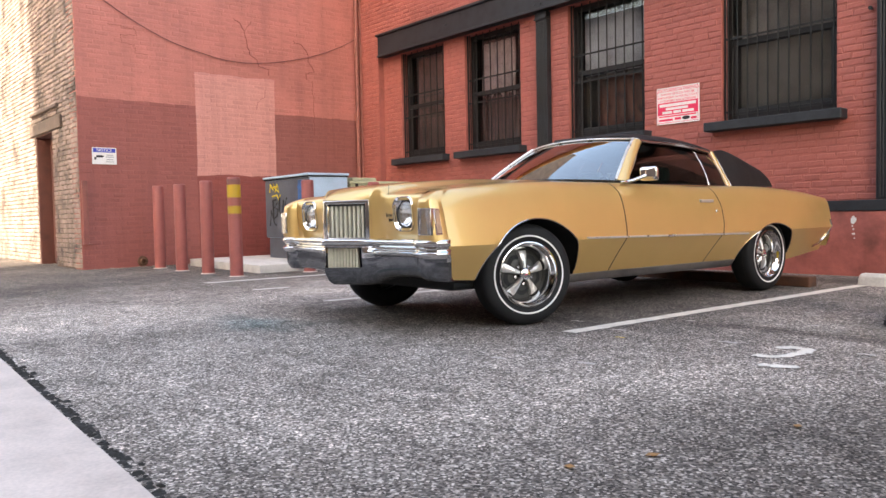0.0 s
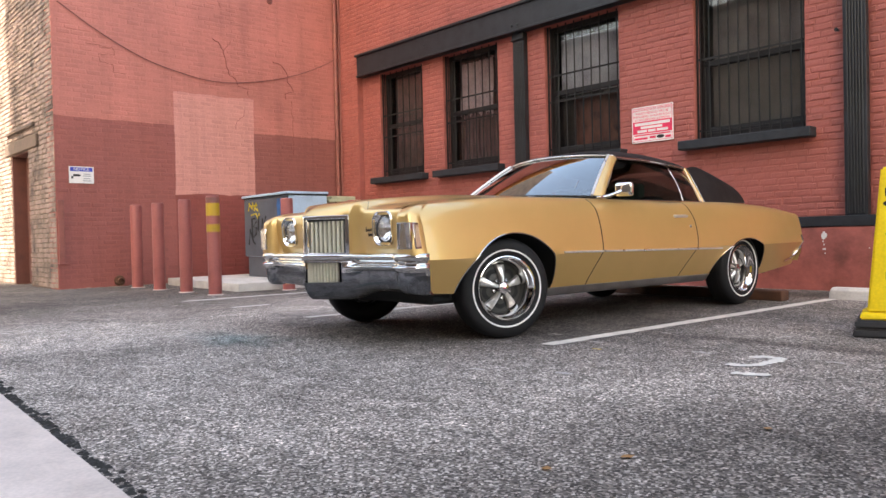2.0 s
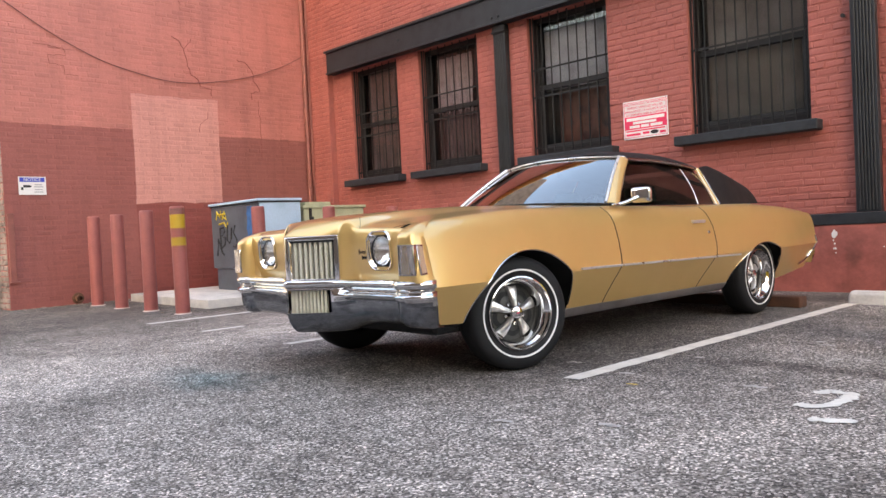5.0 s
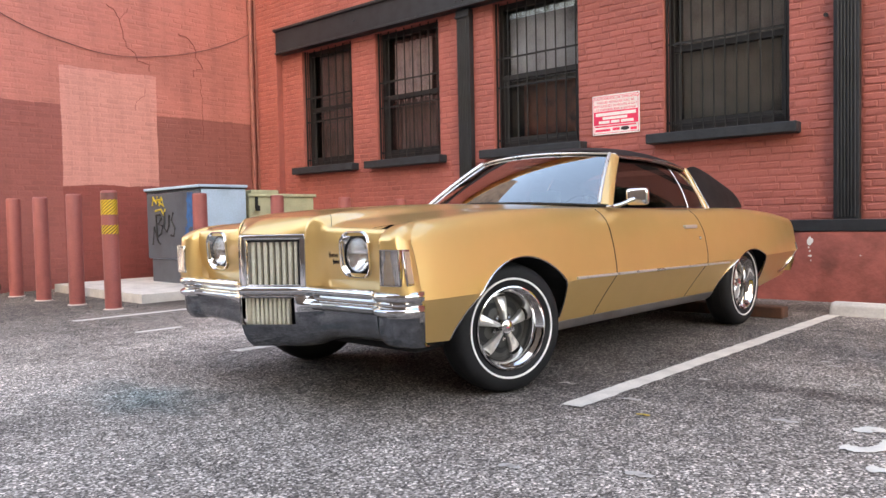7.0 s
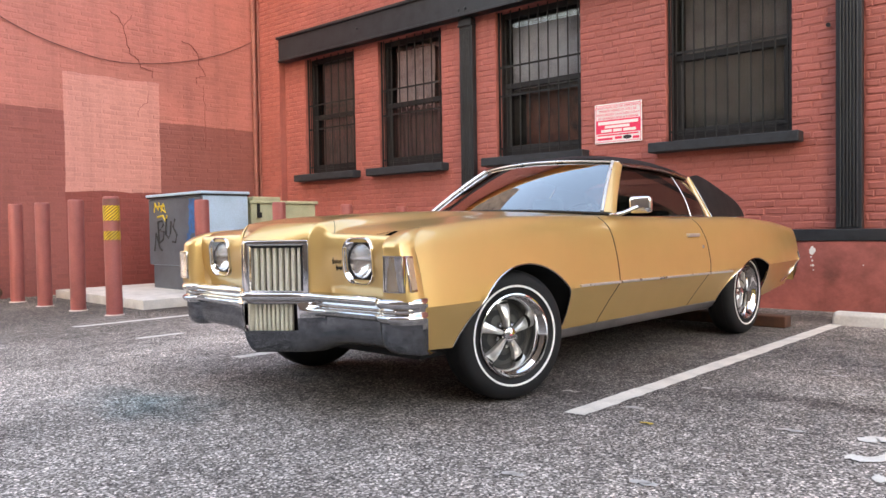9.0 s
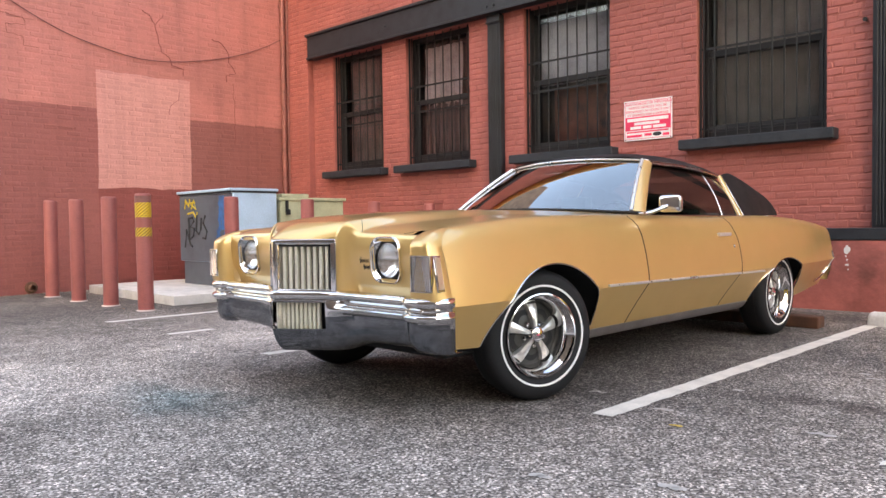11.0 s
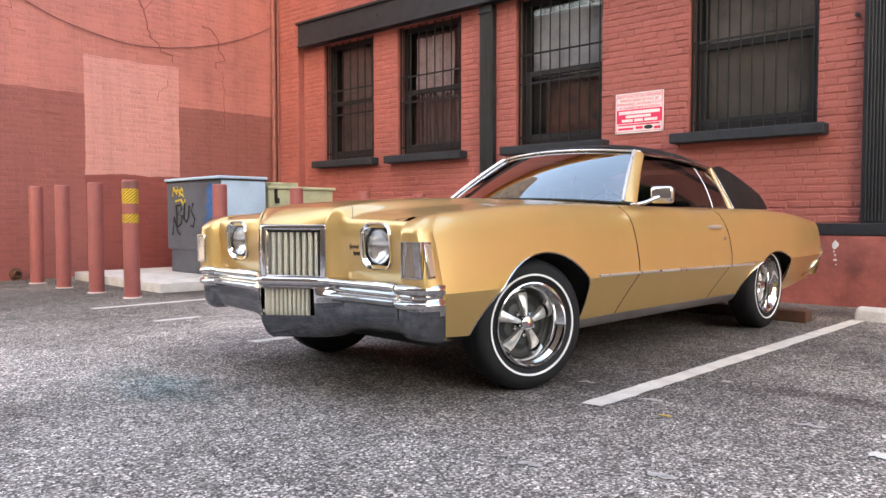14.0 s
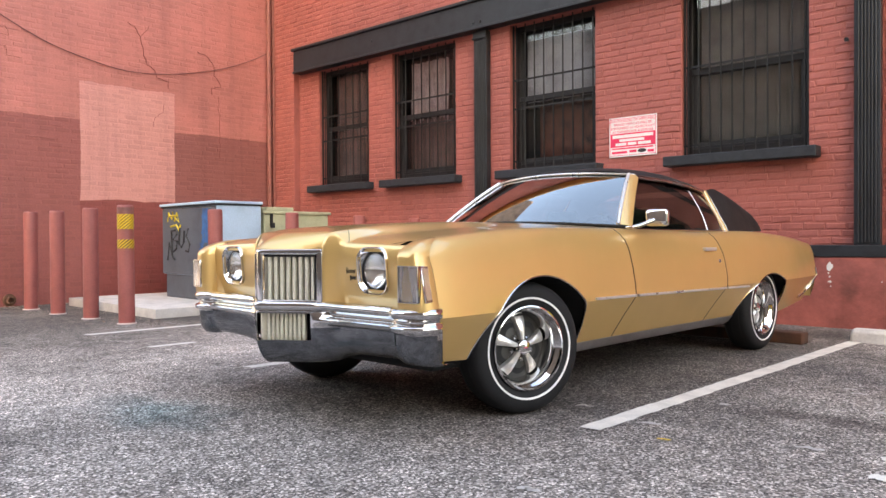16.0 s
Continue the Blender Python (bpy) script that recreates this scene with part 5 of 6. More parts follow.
part("mirror_foot", boxes((0.82, 0.86, 0.985, 1.06, 0.938, 0.952), bevel=0.006, seg=2), M_CHROME, mir, smooth=50)
part("inspection_sticker", boxes((0.56, 0.595, 1.145, 1.147, 0.985, 1.02)), M_SIGN, car)


# wheels
def wheel(y, s, x, turn):
    w = new("wheel")
    w.parent = car
    w.matrix_local = pose(s * x, y, 0.332, 0, 0, (0 if s > 0 else 180) + turn)
    tagged(w, "five-spoke steel wheel with a thin-whitewall tyre")
    # profile (radius, out along the axle): outer side positive
    prof = [(0.205, -0.19), (0.25, -0.205), (0.30, -0.195), (0.325, -0.165), (0.332, -0.13), (0.333, -0.09), (0.332, -0.05), (0.325, -0.02), (0.31, -0.004), (0.29, 0.004), (0.26, 0.007), (0.235, 0.002), (0.215, -0.008), (0.205, -0.012)]
    tyre = part("tyre", lathe(prof, "X", 64, cap=False), M_TYRE, w, "black tyre", 40)
    part("whitewall", lathe([(0.246, 0.004), (0.2465, 0.0086), (0.256, 0.0092), (0.2565, 0.0068)], "X", 64, cap=False), M_WWALL, tyre, "thin white sidewall stripe", 60)
    for k, r in enumerate((0.3305, 0.3315)):
        part("tread_groove", lathe([(0.3335, -0.06 - 0.06 * k), (0.3345, -0.058 - 0.06 * k), (0.3335, -0.056 - 0.06 * k)], "X", 48, cap=False), M_UNDER, tyre)
    rim = part("rim", lathe([(0.2, -0.015), (0.212, -0.004), (0.214, 0.004), (0.207, 0.006), (0.203, -0.003), (0.197, -0.012), (0.188, -0.022), (0.179, -0.035), (0.171, -0.055), (0.166, -0.085), (0.164, -0.118)], "X", 56, cap=False), M_CHROME, w, "polished chrome rim", 35)
    part("wheel_disc", lathe([(0.168, -0.088), (0.155, -0.080), (0.13, -0.075), (0.10, -0.066), (0.06, -0.06), (0.0, -0.058)], "X", 40, cap=False), M_DISC, w, smooth=40)
    for k in range(5):
        bm = bmesh.new()
        rows = []
        for r, half, out in ((0.034, 0.010, -0.026), (0.07, 0.014, -0.030), (0.105, 0.020, -0.038), (0.135, 0.026, -0.050), (0.154, 0.029, -0.064)):
            rows.append([(out - 0.026, -half * 1.25, r), (out - 0.002, -half, r), (out + 0.006, -half * 0.35, r), (out + 0.006, half * 0.35, r), (out - 0.002, half, r), (out - 0.026, half * 1.25, r)])
        sheet(rows, bm=bm)
        bmesh.ops.recalc_face_normals(bm, faces=bm.faces)
        ob = part("spoke", bm, M_SPOKE, w, "silver wedge spoke", 30)
        ob.matrix_local = pose(0, 0, 0, 72 * k, 0, 0)
        a = radians(72 * k + 36)
        part("lug_nut", lathe([(0.012, -0.062), (0.012, -0.040), (0.006, -0.034)], "X", 6, centre=(0, -0.062 * math.sin(a), 0.062 * math.cos(a))), M_CHROME, w)
        hole = bmesh.new()
        rows = []
        for r, wd in ((0.112, 0.040), (0.118, 0.050), (0.134, 0.056), (0.142, 0.050)):
            rows.append([(-0.0640 - (r - 0.1) * 0.25, wd * q, r - 1.6 * (wd * q) ** 2 / r) for q in (-1, -0.6, -0.2, 0.2, 0.6, 1)])
        sheet(rows, bm=hole)
        part("vent", hole, M_UNDER, w).matrix_local = pose(0.004, 0, 0, 72 * k + 36, 0, 0)
    cap = part("hub_cap", lathe([(0.040, -0.05), (0.040, -0.022), (0.036, -0.010), (0.028, -0.006), (0.0, -0.003)], "X", 28), M_CHROME, w, "chrome hub cap", 40)
    part("cap_emblem", boxes((-0.004, -0.0015, -0.009, 0.009, -0.003, 0.003)), M_RED, cap)
    part("brake_drum", lathe([(0.13, -0.19), (0.13, -0.135), (0.10, -0.128)], "X", 28), M_RUST, w)
    # the centre sits deep in the dished rim
    for ob in w.children:
        if ob.name.split(".")[0] in ("wheel_disc", "spoke", "lug_nut", "vent", "hub_cap"):
            ob.matrix_basis = Matrix.Translation((-0.027, 0, 0)) @ ob.matrix_basis
    return w


for y, x, turn in ((0.0, 0.862, -15), (2.997, 0.85, 0)):  # the front wheels are steered
    for s in (1, -1):
        wheel(y, s, x, turn)


# ---- things on the lot ----
def bollard(x, y, h, label, tape=False, r=0.083, spots=0):
    b = thing("bollard", pose(x, y, 0, rng.uniform(-0.5, 0.5), rng.uniform(-0.5, 0.5), 0), label, "bollard", "bollards")
    part("post", lathe([(r, -0.02), (r, h - 0.03), (r * 0.97, h - 0.012), (r * 0.85, h - 0.003), (0.0, h)], "Z", 28), M_BOLL, b, smooth=40)
    part("collar", lathe([(r + 0.02, -0.01), (r + 0.016, 0.008), (r - 0.005, 0.012)], "Z", 20), M_CONC, b, smooth=40)
    if tape:
        for z0, z1 in ((1.01, 1.17), (0.805, 0.90)):
            t = part("tape_band", lathe([(r + 0.0012, z0), (r + 0.0012, z1)], "Z", 40, cap=False), M_YEL, b, "yellow warning tape with black stripes", 60)
            n, turn = 13, 1.2
            for k in range(n):
                rows = []
                for i in range(9):
                    z = z0 + (z1 - z0) * i / 8
                    a0 = 2 * math.pi * k / n + (z - z0) / r * turn
                    rows.append([((r + 0.0022) * math.cos(a), (r + 0.0022) * math.sin(a), z) for a in np.linspace(a0, a0 + math.pi / n, 4)])
                part("stripe", sheet(rows), M_INK, t, smooth=60)
        part("cap_stain", lathe([(r + 0.0008, 1.175), (r + 0.0008, h - 0.03)], "Z", 28, cap=False), worn("dark_stained_paint", (0.2, 0.075, 0.065), 0.6, 0.4, 9, 60), b, smooth=60)
    return b


PLAIN = "dull red steel pipe bollard standing in the asphalt"
bollard(-7.5, 0.28, 1.275, PLAIN)
bollard(-6.58, 0.30, 1.26, PLAIN)
bollard(-5.68, 0.35, 1.265, PLAIN)
bollard(-4.85, 0.41, 1.27, "dull red pipe bollard with two bands of yellow-black tape", True, 0.083)
bollard(-4.8, 1.43, 1.25, "dull red steel pipe bollard in front of a utility cabinet", r=0.083)
bollard(-4.8, 2.48, 1.235, "dull red steel pipe bollard beside a green cabinet", r=0.083)
bollard(-4.8, 3.57, 1.22, PLAIN, r=0.083)
bollard(-4.8, 4.62, 1.20, "dull red steel pipe bollard near the window wall", r=0.083)

tagged(finish("concrete_slab", boxes((-7.75, -5.08, 0.83, 4.2, -0.05, 0.11), bevel=0.012, seg=2), M_PRECAST, 40), "pale concrete plinth slab under the utility cabinets", "slab")

cab = thing("utility_cabinet", pose(0, 0, 0), "blue-grey steel utility cabinet with sprayed tags", "cabinet")
part("lower_body", boxes((-6.87, -5.48, 1.83, 2.42, 0.11, 0.43), bevel=0.008), M_PALEBLUE, cab)
part("body", boxes((-6.92, -5.44, 1.80, 2.44, 0.43, 1.335), bevel=0.008), M_PALEBLUE, cab)
part("front_panel", boxes((-6.915, -5.445, 1.79, 1.80, 0.435, 1.325), bevel=0.004), M_BLUE, cab, "dull blue-grey front panel")
part("lower_panel", boxes((-6.865, -5.485, 1.82, 1.83, 0.115, 0.428), bevel=0.003), M_BLUE, cab)
part("lid", boxes((-6.95, -5.42, 1.76, 2.46, 1.355, 1.39), bevel=0.008), M_PALEBLUE, cab, "overhanging flat lid")
# black band puts the shade on the lid's underside into colour
part("lid_shade_band", boxes((-6.93, -5.43, 1.775, 2.45, 1.335, 1.355)), M_UNDER, cab)
M_BLUESMEAR = worn("blue_smeared_paint", (0.03, 0.12, 0.3), 0.6, 0.5, 9, 60, 0.1)
for k, (x0, x1, z0, z1) in enumerate(((-5.80, -5.66, 0.98, 1.30), (-5.72, -5.58, 0.86, 1.28), (-5.66, -5.52, 0.74, 1.24), (-5.86, -5.76, 0.72, 0.86), (-5.80, -5.72, 0.84, 1.05))):
    g = random.Random(k)
    rows = [[(x0 + g.uniform(-0.02, 0.02), 1.7885 - 0.0006 * k, z0 + (z1 - z0) * i / 9), (x1 + g.uniform(-0.02, 0.02), 1.7885 - 0.0006 * k, z0 + (z1 - z0) * i / 9)] for i in range(10)]
    part("paint_smear", sheet(rows), M_BLUESMEAR, cab, "ragged smear of bright blue paint")


def spray(pts, r, m, label):
    part("sprayed_tag", tube([(x, 1.7885, z) for x, z in pts], r, 6), m, cab, label)


TAG = "black sprayed tag strokes"
spray([(-6.76, 0.62), (-6.70, 0.86), (-6.60, 0.66), (-6.54, 0.63)], 0.016, M_SPRAY, TAG)
spray([(-6.64, 1.02), (-6.62, 0.72), (-6.50, 0.78), (-6.47, 0.88), (-6.60, 0.90), (-6.48, 0.98), (-6.53, 1.03), (-6.64, 1.02)], 0.016, M_SPRAY, TAG)
spray([(-6.40, 1.06), (-6.42, 0.84), (-6.35, 0.80), (-6.29, 0.87), (-6.27, 1.02)], 0.016, M_SPRAY, TAG)
spray([(-6.16, 1.05), (-6.22, 0.95), (-6.12, 0.84), (-6.16, 0.74), (-6.24, 0.75)], 0.015, M_SPRAY, TAG)
for pts in ([(-6.75, 1.15), (-6.72, 1.27), (-6.62, 1.18), (-6.60, 1.28)], [(-6.55, 1.15), (-6.48, 1.26), (-6.42, 1.14), (-6.55, 1.2)], [(-6.66, 1.08), (-6.5, 1.1), (-6.42, 1.02), (-6.38, 1.1)], [(-6.70, 1.22), (-6.45, 1.23)]):
    spray(pts, 0.014, M_SPRAYY, "yellow sprayed scribble")

gc = thing("green_cabinet", pose(0, 0, 0), "pale green steel cabinet with a hasp, on the slab", "cabinet")
part("body", boxes((-6.7, -5.46, 2.50, 3.55, 0.11, 1.24), bevel=0.012), M_GREEN, gc)
part("lid", boxes((-6.74, -5.43, 2.47, 3.58, 1.24, 1.28), (-6.0, -5.44, 2.52, 2.95, 1.28, 1.33), bevel=0.008), M_GREEN, gc)
part("hasp", boxes((-5.455, -5.43, 2.58, 2.62, 1.08, 1.24), (-5.43, -5.40, 2.57, 2.63, 1.05, 1.12), bevel=0.004), M_BAR, gc, "dark steel hasp")

ws_bm = bmesh.new()
rows = []
for x in (1.225, 1.245, 2.2, 2.98, 3.0):
    e = 0.02 if x in (1.225, 3.0) else 0.0
    rows.append([(x, 3.93 + e * 0.3, 0.0), (x, 3.945 + e * 0.4, 0.085 - e), (x, 3.975 + e * 0.5, 0.112 - e), (x, 4.055 - e * 0.5, 0.112 - e), (x, 4.085 - e * 0.4, 0.085 - e), (x, 4.10 - e * 0.3, 0.0)])
sheet(rows, bm=ws_bm)
for end in (0, -1):
    ws_bm.faces.new([ws_bm.verts.new(p) for p in rows[end]])
bmesh.ops.remove_doubles(ws_bm, verts=ws_bm.verts, dist=1e-5)
bmesh.ops.recalc_face_normals(ws_bm, faces=ws_bm.faces)
bmesh.ops.bevel(ws_bm, geom=list(ws_bm.edges), offset=0.006, segments=1, affect="EDGES")
tagged(finish("wheel_stop", ws_bm, M_PRECAST), "pale concrete wheel stop at the end of the bay", "wheel stop")

tm = boxes((-0.95, 1.0, 3.47, 3.62, 0.0, 0.095), bevel=0.008)
tagged(finish("timber", tm, M_WOOD), "old brown timber beam lying behind the rear wheels", "timber")

# yellow warning cone with lettering
cone = thing("warning_cone", pose(2.61, 1.73, 0, 0, 0, 19), "yellow plastic floor sign cone on a black rubber base", "floor sign")


def frustum(w0, w1, z0, z1, bev, bm=None):
    bm = bm or bmesh.new()
    lo = [bm.verts.new((sx * w0, sy * w0 * 0.9, z0)) for sx, sy in ((-1, -1), (1, -1), (1, 1), (-1, 1))]
    hi = [bm.verts.new((sx * w1, sy * w1 * 0.9, z1)) for sx, sy in ((-1, -1), (1, -1), (1, 1), (-1, 1))]
    bm.faces.new(lo[::-1]), bm.faces.new(hi)
    for k in range(4):
        bm.faces.new((lo[k], lo[(k + 1) % 4], hi[(k + 1) % 4], hi[k]))
    bmesh.ops.bevel(bm, geom=list(bm.edges), offset=bev, segments=2, affect="EDGES")
    return bm


part("cone_body", frustum(0.175, 0.092, 0.15, 1.05, 0.012), M_YELLOW, cone, "tapered yellow body", 40)
part("foot_flange", frustum(0.215, 0.205, 0.108, 0.152, 0.01), M_YELLOW, cone, smooth=40)
part("base_weight", frustum(0.245, 0.235, 0.057, 0.108, 0.012), M_RUBBER, cone, "black rubber base", 40)
part("base_weight", frustum(0.255, 0.245, 0.0, 0.055, 0.012), M_RUBBER, cone, "black rubber base", 40)
slope = math.degrees(math.atan2((0.175 - 0.092) * 0.9, 0.9))
for ch, z in zip("NOPARKING", (0.89, 0.82, 0.727, 0.656, 0.586, 0.515, 0.444, 0.374, 0.303)):
    y = -0.9 * (0.175 - 0.083 * (z - 0.15) / 0.9) - 0.0015
    words(ch, 0.075, M_INK, cone, pose(0, y, z, 90 - slope, 0, 0), "letter", stretch=3.0)

# tow sign on the window wall
sign = thing("tow_sign", B @ pose(7.015, -0.022, 2.087), "white and red metal tow-away sign on the brick wall", "sign")
part("plate", boxes((-0.305, 0.305, 0.0, 0.006, -0.235, 0.235), bevel=0.002), M_SIGN, sign)
part("red_field", boxes((-0.285, 0.285, -0.0022, 0.0, -0.118, 0.042)), M_RED, sign)
part("red_border", boxes((-0.29, 0.29, -0.002, 0, 0.213, 0.218), (-0.29, 0.29, -0.002, 0, -0.218, -0.213), (-0.29, -0.285, -0.002, 0, -0.213, 0.213), (0.285, 0.29, -0.002, 0, -0.213, 0.213)), M_RED, sign)
for k, line in enumerate(("UNAUTHORIZED OR IMPROPERLY", "PARKED VEHICLES WILL BE", "IMPOUNDED 24 HOURS A DAY", "AT OWNERS RISK & EXPENSE")):
    words(line, 0.040, M_RED, sign, pose(0, -0.003, 0.19 - 0.043 * k, 90, 0, 0))
part("name_bar", boxes((-0.26, 0.26, -0.0042, -0.0022, -0.012, 0.025)), M_SIGN, sign)
part("name_bar", boxes((-0.17, 0.15, -0.0042, -0.0022, -0.055, -0.025)), M_SIGN, sign)
for x0, x1 in ((-0.22, -0.08), (-0.06, 0.05), (0.07, 0.23)):
    part("number_bar", boxes((x0, x1, -0.0042, -0.0022, -0.102, -0.07)), M_SIGN, sign)
part("text_bar", boxes((-0.27, 0.26, -0.002, 0, -0.145, -0.128)), M_RED, sign)
part("text_bar", boxes((-0.27, -0.07, -0.002, 0, -0.195, -0.168)), M_RED, sign)
part("text_bar", boxes((-0.04, 0.05, -0.002, 0, -0.19, -0.16)), M_RED, sign)
part("text_bar", boxes((0.19, 0.27, -0.002, 0, -0.2, -0.17)), M_RED, sign)
bm = lathe([(0.055, 0.0), (0.055, 0.0022)], "Z", 20)
ob = part("sticker", bm, M_INK, sign, "black oval sticker")
ob.matrix_local = pose(0.12, 0.0, -0.175, 90, 0, 0) @ Matrix.Diagonal((1, 0.42, 1, 1))
for x, z in ((-0.285, 0.222), (0.285, 0.222), (-0.285, -0.222), (0.285, -0.222)):
    part("screw", lathe([(0.006, 0), (0.004, 0.003)], "Z", 8), M_BAR, sign).matrix_local = pose(x, -0.001, z, 90, 0, 0)

# notice on the left wall: faces +x
note = thing("notice_sign", B @ pose(0.016, -4.93, 1.76, 0, 0, 90), "white notice sign with a blue header on the red wall", "sign")
part("plate", boxes((-0.182, 0.182, 0.0, 0.004, -0.13, 0.13), bevel=0.0015), M_SIGN, note)
part("header", boxes((-0.165, 0.165, -0.002, 0, 0.055, 0.118)), M_NAVY, note)
words("NOTICE", 0.062, M_SIGN, note, pose(0, -0.003, 0.087, 90, 0, 0))
part("camera_pictogram", boxes((-0.12, -0.03, -0.002, 0, -0.025, 0.01), (-0.15, -0.12, -0.002, 0, -0.06, -0.02), (-0.03, -0.01, -0.002, 0, -0.018, 0.002)), M_INK, note)
for z, w in ((0.015, 0.05), (-0.015, 0.06), (-0.055, 0.05), (-0.09, 0.06)):
    part("text_bar", boxes((0.08 - w, 0.08 + w, -0.002, 0, z - 0.006, z + 0.006)), mat("grey_ink", (0.3, 0.3, 0.32), 0.6), note)

# pipe, cable, wall eye, cracks
M_PIPE = worn("red_painted_pipe", (0.24, 0.075, 0.06), 0.55, 0.25, 6, 60)
pipe = thing("drain_pipe", B, "red-painted drain pipe in the corner of the walls", "pipe")
part("pipe_run", lathe([(0.04, 0.02), (0.04, 6.4)], "Z", 18, centre=(0.075, -0.185, 0)), M_PIPE, pipe, smooth=40)
part("pipe_run", lathe([(0.016, 0.02), (0.016, 6.4)], "Z", 10, centre=(0.16, -0.15, 0)), M_PIPE, pipe, smooth=40)
for z in (0.9, 2.7, 4.5):
    part("bracket", lathe([(0.046, z), (0.046, z + 0.035)], "Z", 18, centre=(0.075, -0.185, 0)), M_PIPE, pipe, smooth=40)

M_CABLE = worn("red_dusted_cable", (0.19, 0.065, 0.055), 0.7, 0.2, 6, 60)
pts = []
for k in range(41):
    y = -5.22 + 5.2 * k / 40
    pts.append((0.028, y, smooth_interp([(-5.22, 4.40), (-4.6, 4.02), (-3.9, 3.70), (-3.3, 3.55), (-2.74, 3.475), (-2.09, 3.53), (-1.27, 3.72), (-0.6, 3.98), (-0.02, 4.29)], y)))
tagged(finish("wall_cable", tube(pts, 0.0075, 7), M_CABLE, 60, B), "thin cable sagging across the red wall", "cable")
pts = [(0.022, -4.0 + 1.1 * k / 10, 4.72 + 0.42 * (k / 10) ** 0.7) for k in range(11)]
tagged(finish("wall_cable", tube(pts, 0.006, 6), M_CABLE, 60, B), "short thin cable on the upper red wall", "cable")

eye = thing("wall_eye", B @ pose(0.012, -1.567, 5.09), "round iron wall anchor on the red wall", "wall anchor")
part("plate", lathe([(0.06, 0.0), (0.055, 0.012), (0.0, 0.014)], "X", 20), M_CABLE, eye, smooth=40)
part("ring", tube([(0.03, 0.03 * math.cos(2 * math.pi * k / 14), 0.03 * math.sin(2 * math.pi * k / 14)) for k in range(15)], 0.007, 6), M_CABLE, eye, smooth=60)

M_CRACK = mat("dark_crack", (0.24, 0.075, 0.062), 0.95)


def crack(pts, r, seed):
    g = random.Random(seed)
    out = []
    for (y0, z0), (y1, z1) in zip(pts, pts[1:]):
        n = max(2, int((abs(y1 - y0) + abs(z1 - z0)) / 0.06))
        for k in range(n):
            out.append((0.0105, y0 + (y1 - y0) * k / n + g.uniform(-0.018, 0.018), z0 + (z1 - z0) * k / n + g.uniform(-0.01, 0.01)))
    ob = finish("crack", tube(out, r * 0.65, 5), M_CRACK)
    ob.parent = lw
    return ob


for n, (p, r) in enumerate((([(-2.72, 4.22), (-2.60, 4.18), (-2.50, 4.0), (-2.47, 3.8), (-2.40, 3.62), (-2.27, 3.55), (-2.25, 3.45), (-2.06, 3.42), (-2.04, 3.25)], 0.010), ([(-2.36, 4.22), (-2.46, 4.1), (-2.52, 4.0)], 0.007),
                            ([(-1.55, 3.98), (-1.38, 3.95), (-1.27, 3.85), (-1.22, 3.65), (-1.10, 3.48), (-1.30, 3.42), (-1.28, 3.25)], 0.010), ([(-1.15, 3.3), (-1.14, 2.2)], 0.006),
                            ([(-4.80, 3.83), (-4.40, 3.80), (-4.38, 3.70), (-4.62, 3.68), (-4.60, 3.56), (-4.42, 3.54), (-4.40, 3.42), (-4.15, 3.42)], 0.006), ([(-2.14, 3.03), (-2.16, 2.9), (-2.3, 2.82), (-2.32, 2.6)], 0.005),
                            ([(-4.15, 2.35), (-3.75, 2.33), (-3.72, 2.38)], 0.006), ([(-5.1, 4.6), (-4.95, 4.45)], 0.005), ([(-3.0, 4.9), (-2.6, 4.95), (-2.5, 4.7)], 0.005))):
    crack(p, r, n)

guard = thing("corner_guard", B, "red-painted steel guard strip on the wall corner", "guard")
part("strip", boxes((0.004, 0.035, -5.285, -5.20, 0.40, 1.37), bevel=0.006), M_PIPE, guard)
part("foot_plate", boxes((0.004, 0.05, -5.29, -5.17, 0.385, 0.405), bevel=0.003), M_PIPE, guard)

# conduit stub at the foot of the left wall
stub = thing("pipe_stub", B @ pose(0.012, -4.40, 0.09), "rusty pipe stub at the foot of the red wall", "pipe")
part("stub", lathe([(0.05, 0.0), (0.05, 0.10), (0.035, 0.10), (0.034, 0.02), (0.0, 0.02)], "X", 18), M_RUST, stub, smooth=40)
part("flange", lathe([(0.085, 0.0), (0.08, 0.02), (0.05, 0.022)], "X", 18), M_RUST, stub, smooth=40)
cam_bolt = thing("wall_bolt", B @ pose(9.30, -0.02, 2.80), "small iron bolt in the brick wall", "bolt")
part("shank", lathe([(0.012, 0.0), (0.012, 0.05), (0.022, 0.05), (0.02, 0.065)], "Z", 10), M_BAR, cam_bolt).matrix_local = pose(0, 0.01, 0, 90, 0, 0)


# paint on the ground: the bay number and worn marks
def daub(name, pts, width, m, label, seed, z=0.0045):
    g = random.Random(seed)
    rows = []
    dense = []
    for a, b in zip(pts, pts[1:]):
        dense += [tuple(a[k] + (b[k] - a[k]) * i / 6 for k in range(2)) for i in range(6)]
    dense.append(pts[-1])
    for n, p in enumerate(dense):
        q, o = dense[min(n + 1, len(dense) - 1)], dense[max(n - 1, 0)]
        d = Vector((q[0] - o[0], q[1] - o[1])).normalized()
        w = width * (0.35 if n in (0, len(dense) - 1) else g.uniform(0.62, 1.2)) / 2
        rows.append([(p[0] - d.y * w, p[1] + d.x * w, z), (p[0] + d.y * w, p[1] - d.x * w, z)])
    ob = finish(name, sheet(rows), m)
    return tagged(ob, label, "road marking", kind="structure")


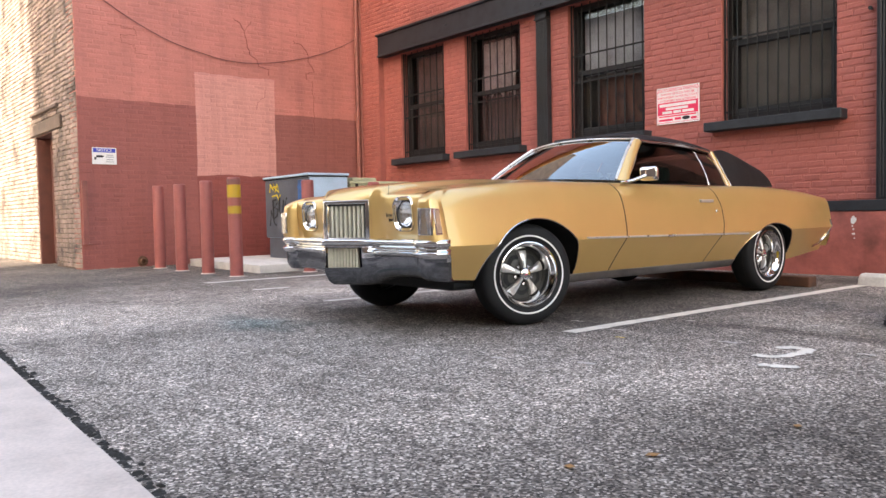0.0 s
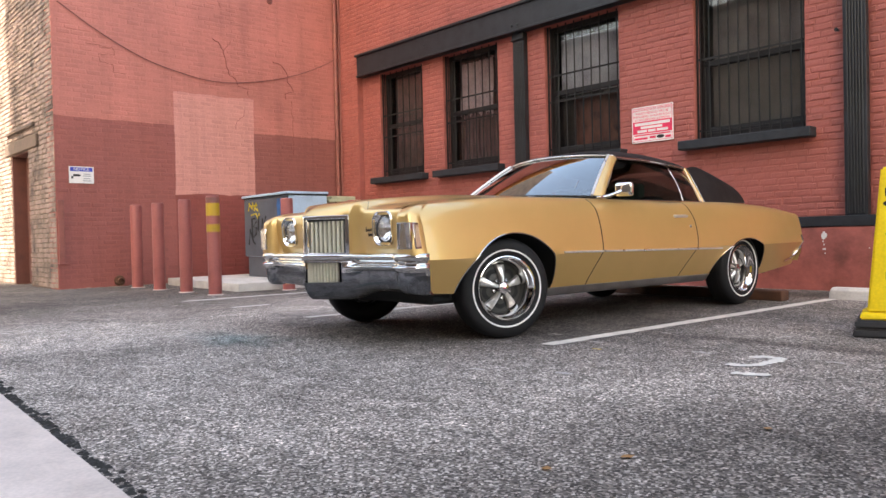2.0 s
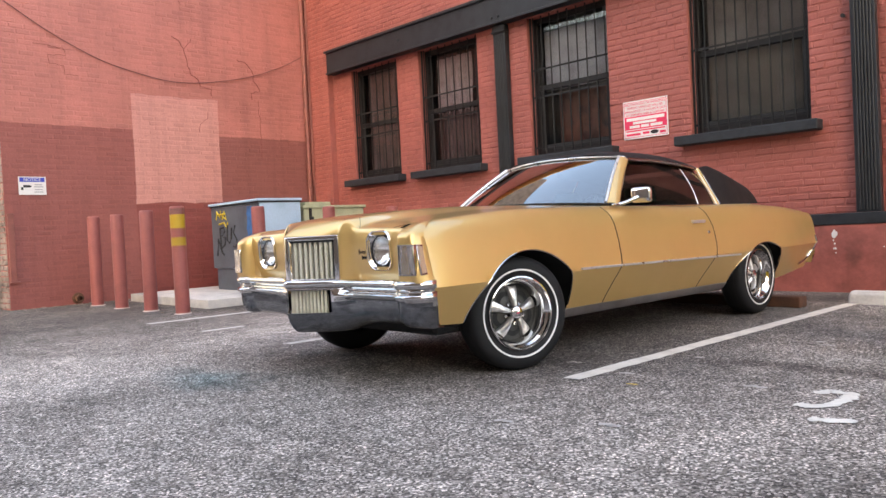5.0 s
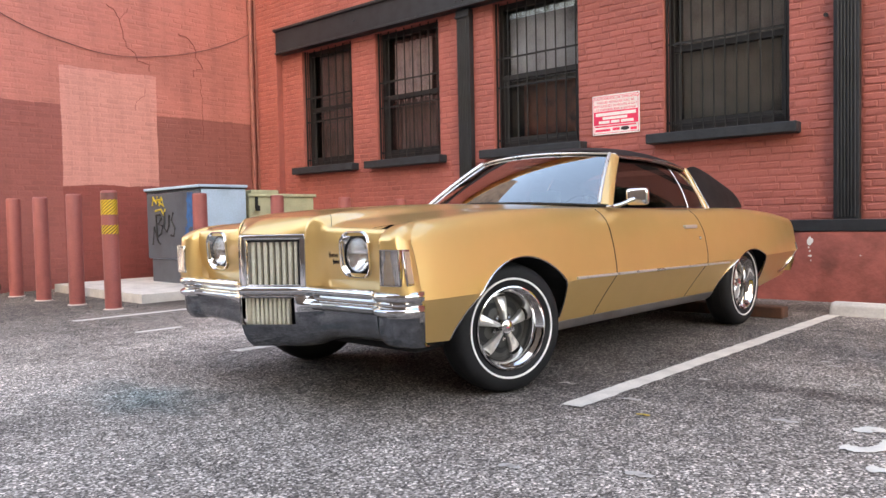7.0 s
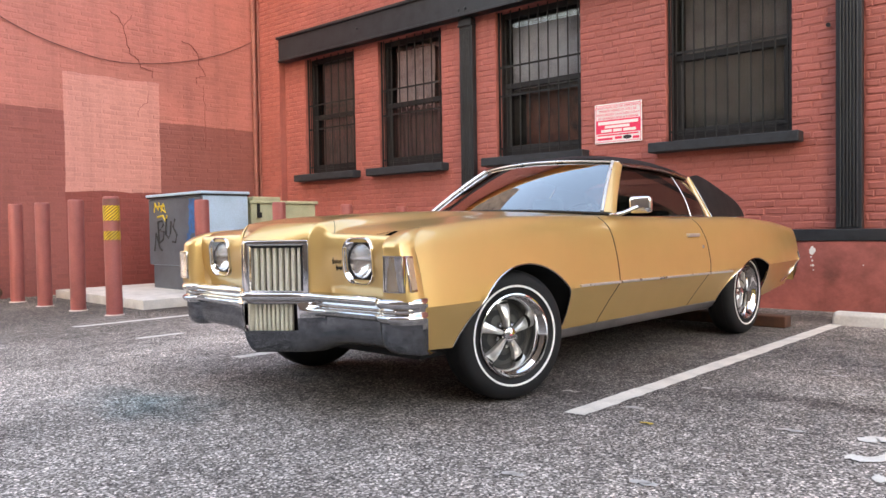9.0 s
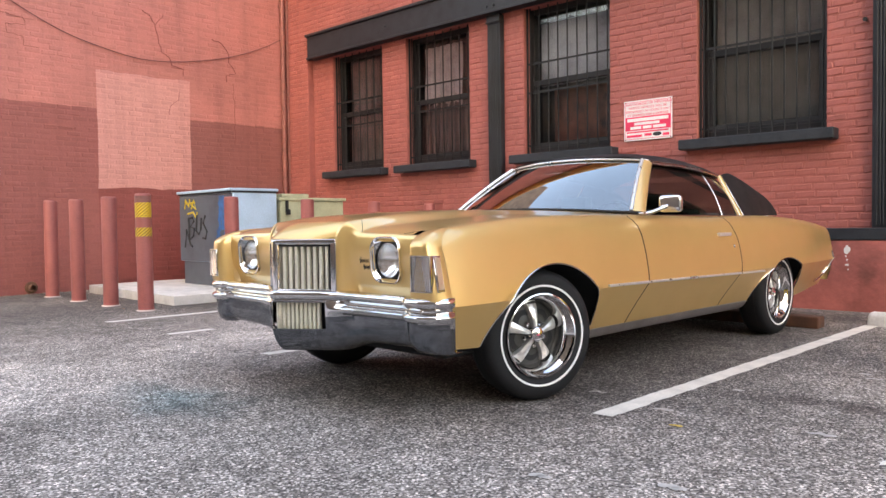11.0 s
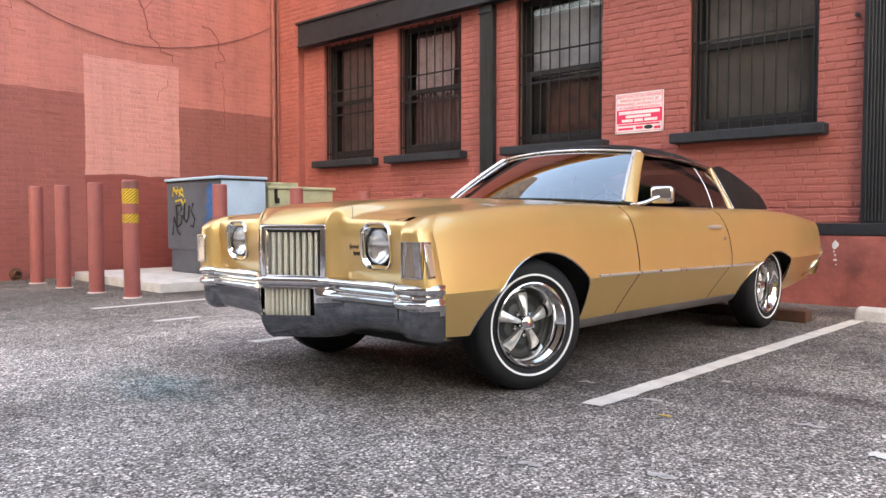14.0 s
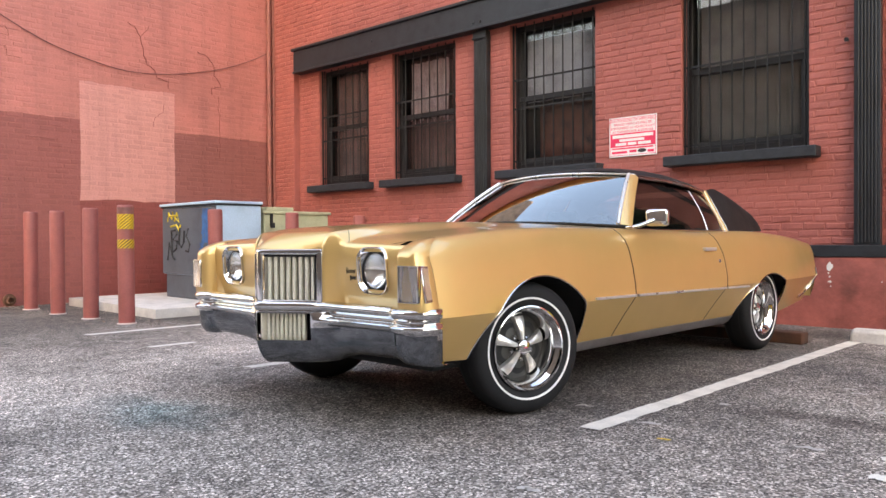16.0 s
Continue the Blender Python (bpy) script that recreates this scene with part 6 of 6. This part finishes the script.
NUM = "worn white painted bay number on the asphalt"
daub("bay_number", [(2.382, 0.313), (2.413, 0.392), (2.51, 0.385), (2.528, 0.30), (2.524, 0.232), (2.516, 0.137), (2.468, 0.066), (2.391, 0.073)], 0.075, M_WHITE, NUM, 1)
daub("bay_number", [(2.53, -0.14), (2.61, -0.12), (2.69, -0.07)], 0.07, M_WHITE, NUM, 2)
M_FADED = worn("faded_white_paint", (0.42, 0.385, 0.35), 0.8, 0.3, 20, 120, 0.4)
for k, (x, y, w, h) in enumerate(((2.11, 0.30, 0.13, 0.05), (1.575, -0.905, 0.09, 0.05), (1.97, -0.69, 0.11, 0.06), (1.93, 1.64, 0.10, 0.05), (1.50, 0.87, 0.06, 0.04), (1.42, 0.24, 0.10, 0.05), (2.76, 0.45, 0.10, 0.05), (1.85, 1.75, 0.06, 0.05), (2.15, 1.2, 0.05, 0.03), (0.98, 0.35, 0.10, 0.03))):
    daub("paint_fleck", [(x - w * 0.4, y - 0.02), (x - w * 0.1, y + 0.012), (x + w * 0.15, y - 0.006), (x + w * 0.4, y + 0.015)], h * 0.7, M_FADED, "small faded white paint fleck on the asphalt", 10 + k)
daub("paint_fleck", [(1.57, 0.01), (1.60, 0.025), (1.63, 0.02)], 0.022, worn("faded_yellow_paint", (0.5, 0.33, 0.05), 0.8, 0.3, 20, 120, 0.4), "small faded yellow paint fleck on the asphalt", 30)
M_LEAF = worn("dry_brown_leaf", (0.3, 0.15, 0.05), 0.8, 0.3, 20, 120)
for k, (x, y) in enumerate(((2.93, -1.86), (3.02, -1.6), (0.1, 4.3), (1.9, 4.2), (-5.2, 0.3), (2.2, 2.6), (-3.4, 1.9), (3.15, -1.0))):
    bm = sheet([[(-0.02, -0.004, 0.004), (-0.02, 0.004, 0.004)], [(-0.008, -0.011, 0.007), (-0.008, 0.011, 0.009)], [(0.008, -0.010, 0.006), (0.008, 0.010, 0.008)], [(0.022, -0.001, 0.010), (0.022, 0.001, 0.010)]], 0.0008)
    ob = finish("leaf", bm, M_LEAF)
    ob.matrix_world = pose(x, y, 0.001, 0, 0, 47 * k)
    tagged(ob, "small dry brown leaf on the asphalt", "leaf", "fallen leaves")

# pale grit at the foot of the left wall
bm = bmesh.new()
for k in range(260):
    s = rng.uniform(0.004, 0.014)
    y = -5.2 + 4.6 * rng.random()
    bmesh.ops.create_icosphere(bm, subdivisions=1, radius=s, matrix=B @ pose(0.03 + abs(rng.gauss(0, 0.06)), y, s * 0.3, rng.random() * 90, 0, rng.random() * 90) @ Matrix.Diagonal((1.3, 1, 0.6, 1)))
tagged(finish("grit", bm, M_BARE), "pale grit and crumbs along the foot of the wall", "debris", kind="stuff")

# single bricks of the window wall that stand nearest
kinds = []
for k in range(5):
    ob = brick_mesh("brick", [(-0.097, 0.097, -0.032, 0.032)], flat(0.0), M_WALL, rng)
    kinds.append(ob.data)
    bpy.data.objects.remove(ob)
for r in near_rows:
    b = new("brick", kinds[rng.randrange(5)])
    b.parent = wall
    b.matrix_local = pose((r[0] + r[1]) / 2, rng.uniform(-0.002, 0.002), (r[2] + r[3]) / 2, 0, rng.uniform(-0.6, 0.6), 0) @ Matrix.Diagonal(((r[1] - r[0]) / 0.194, 1, 1, 1))
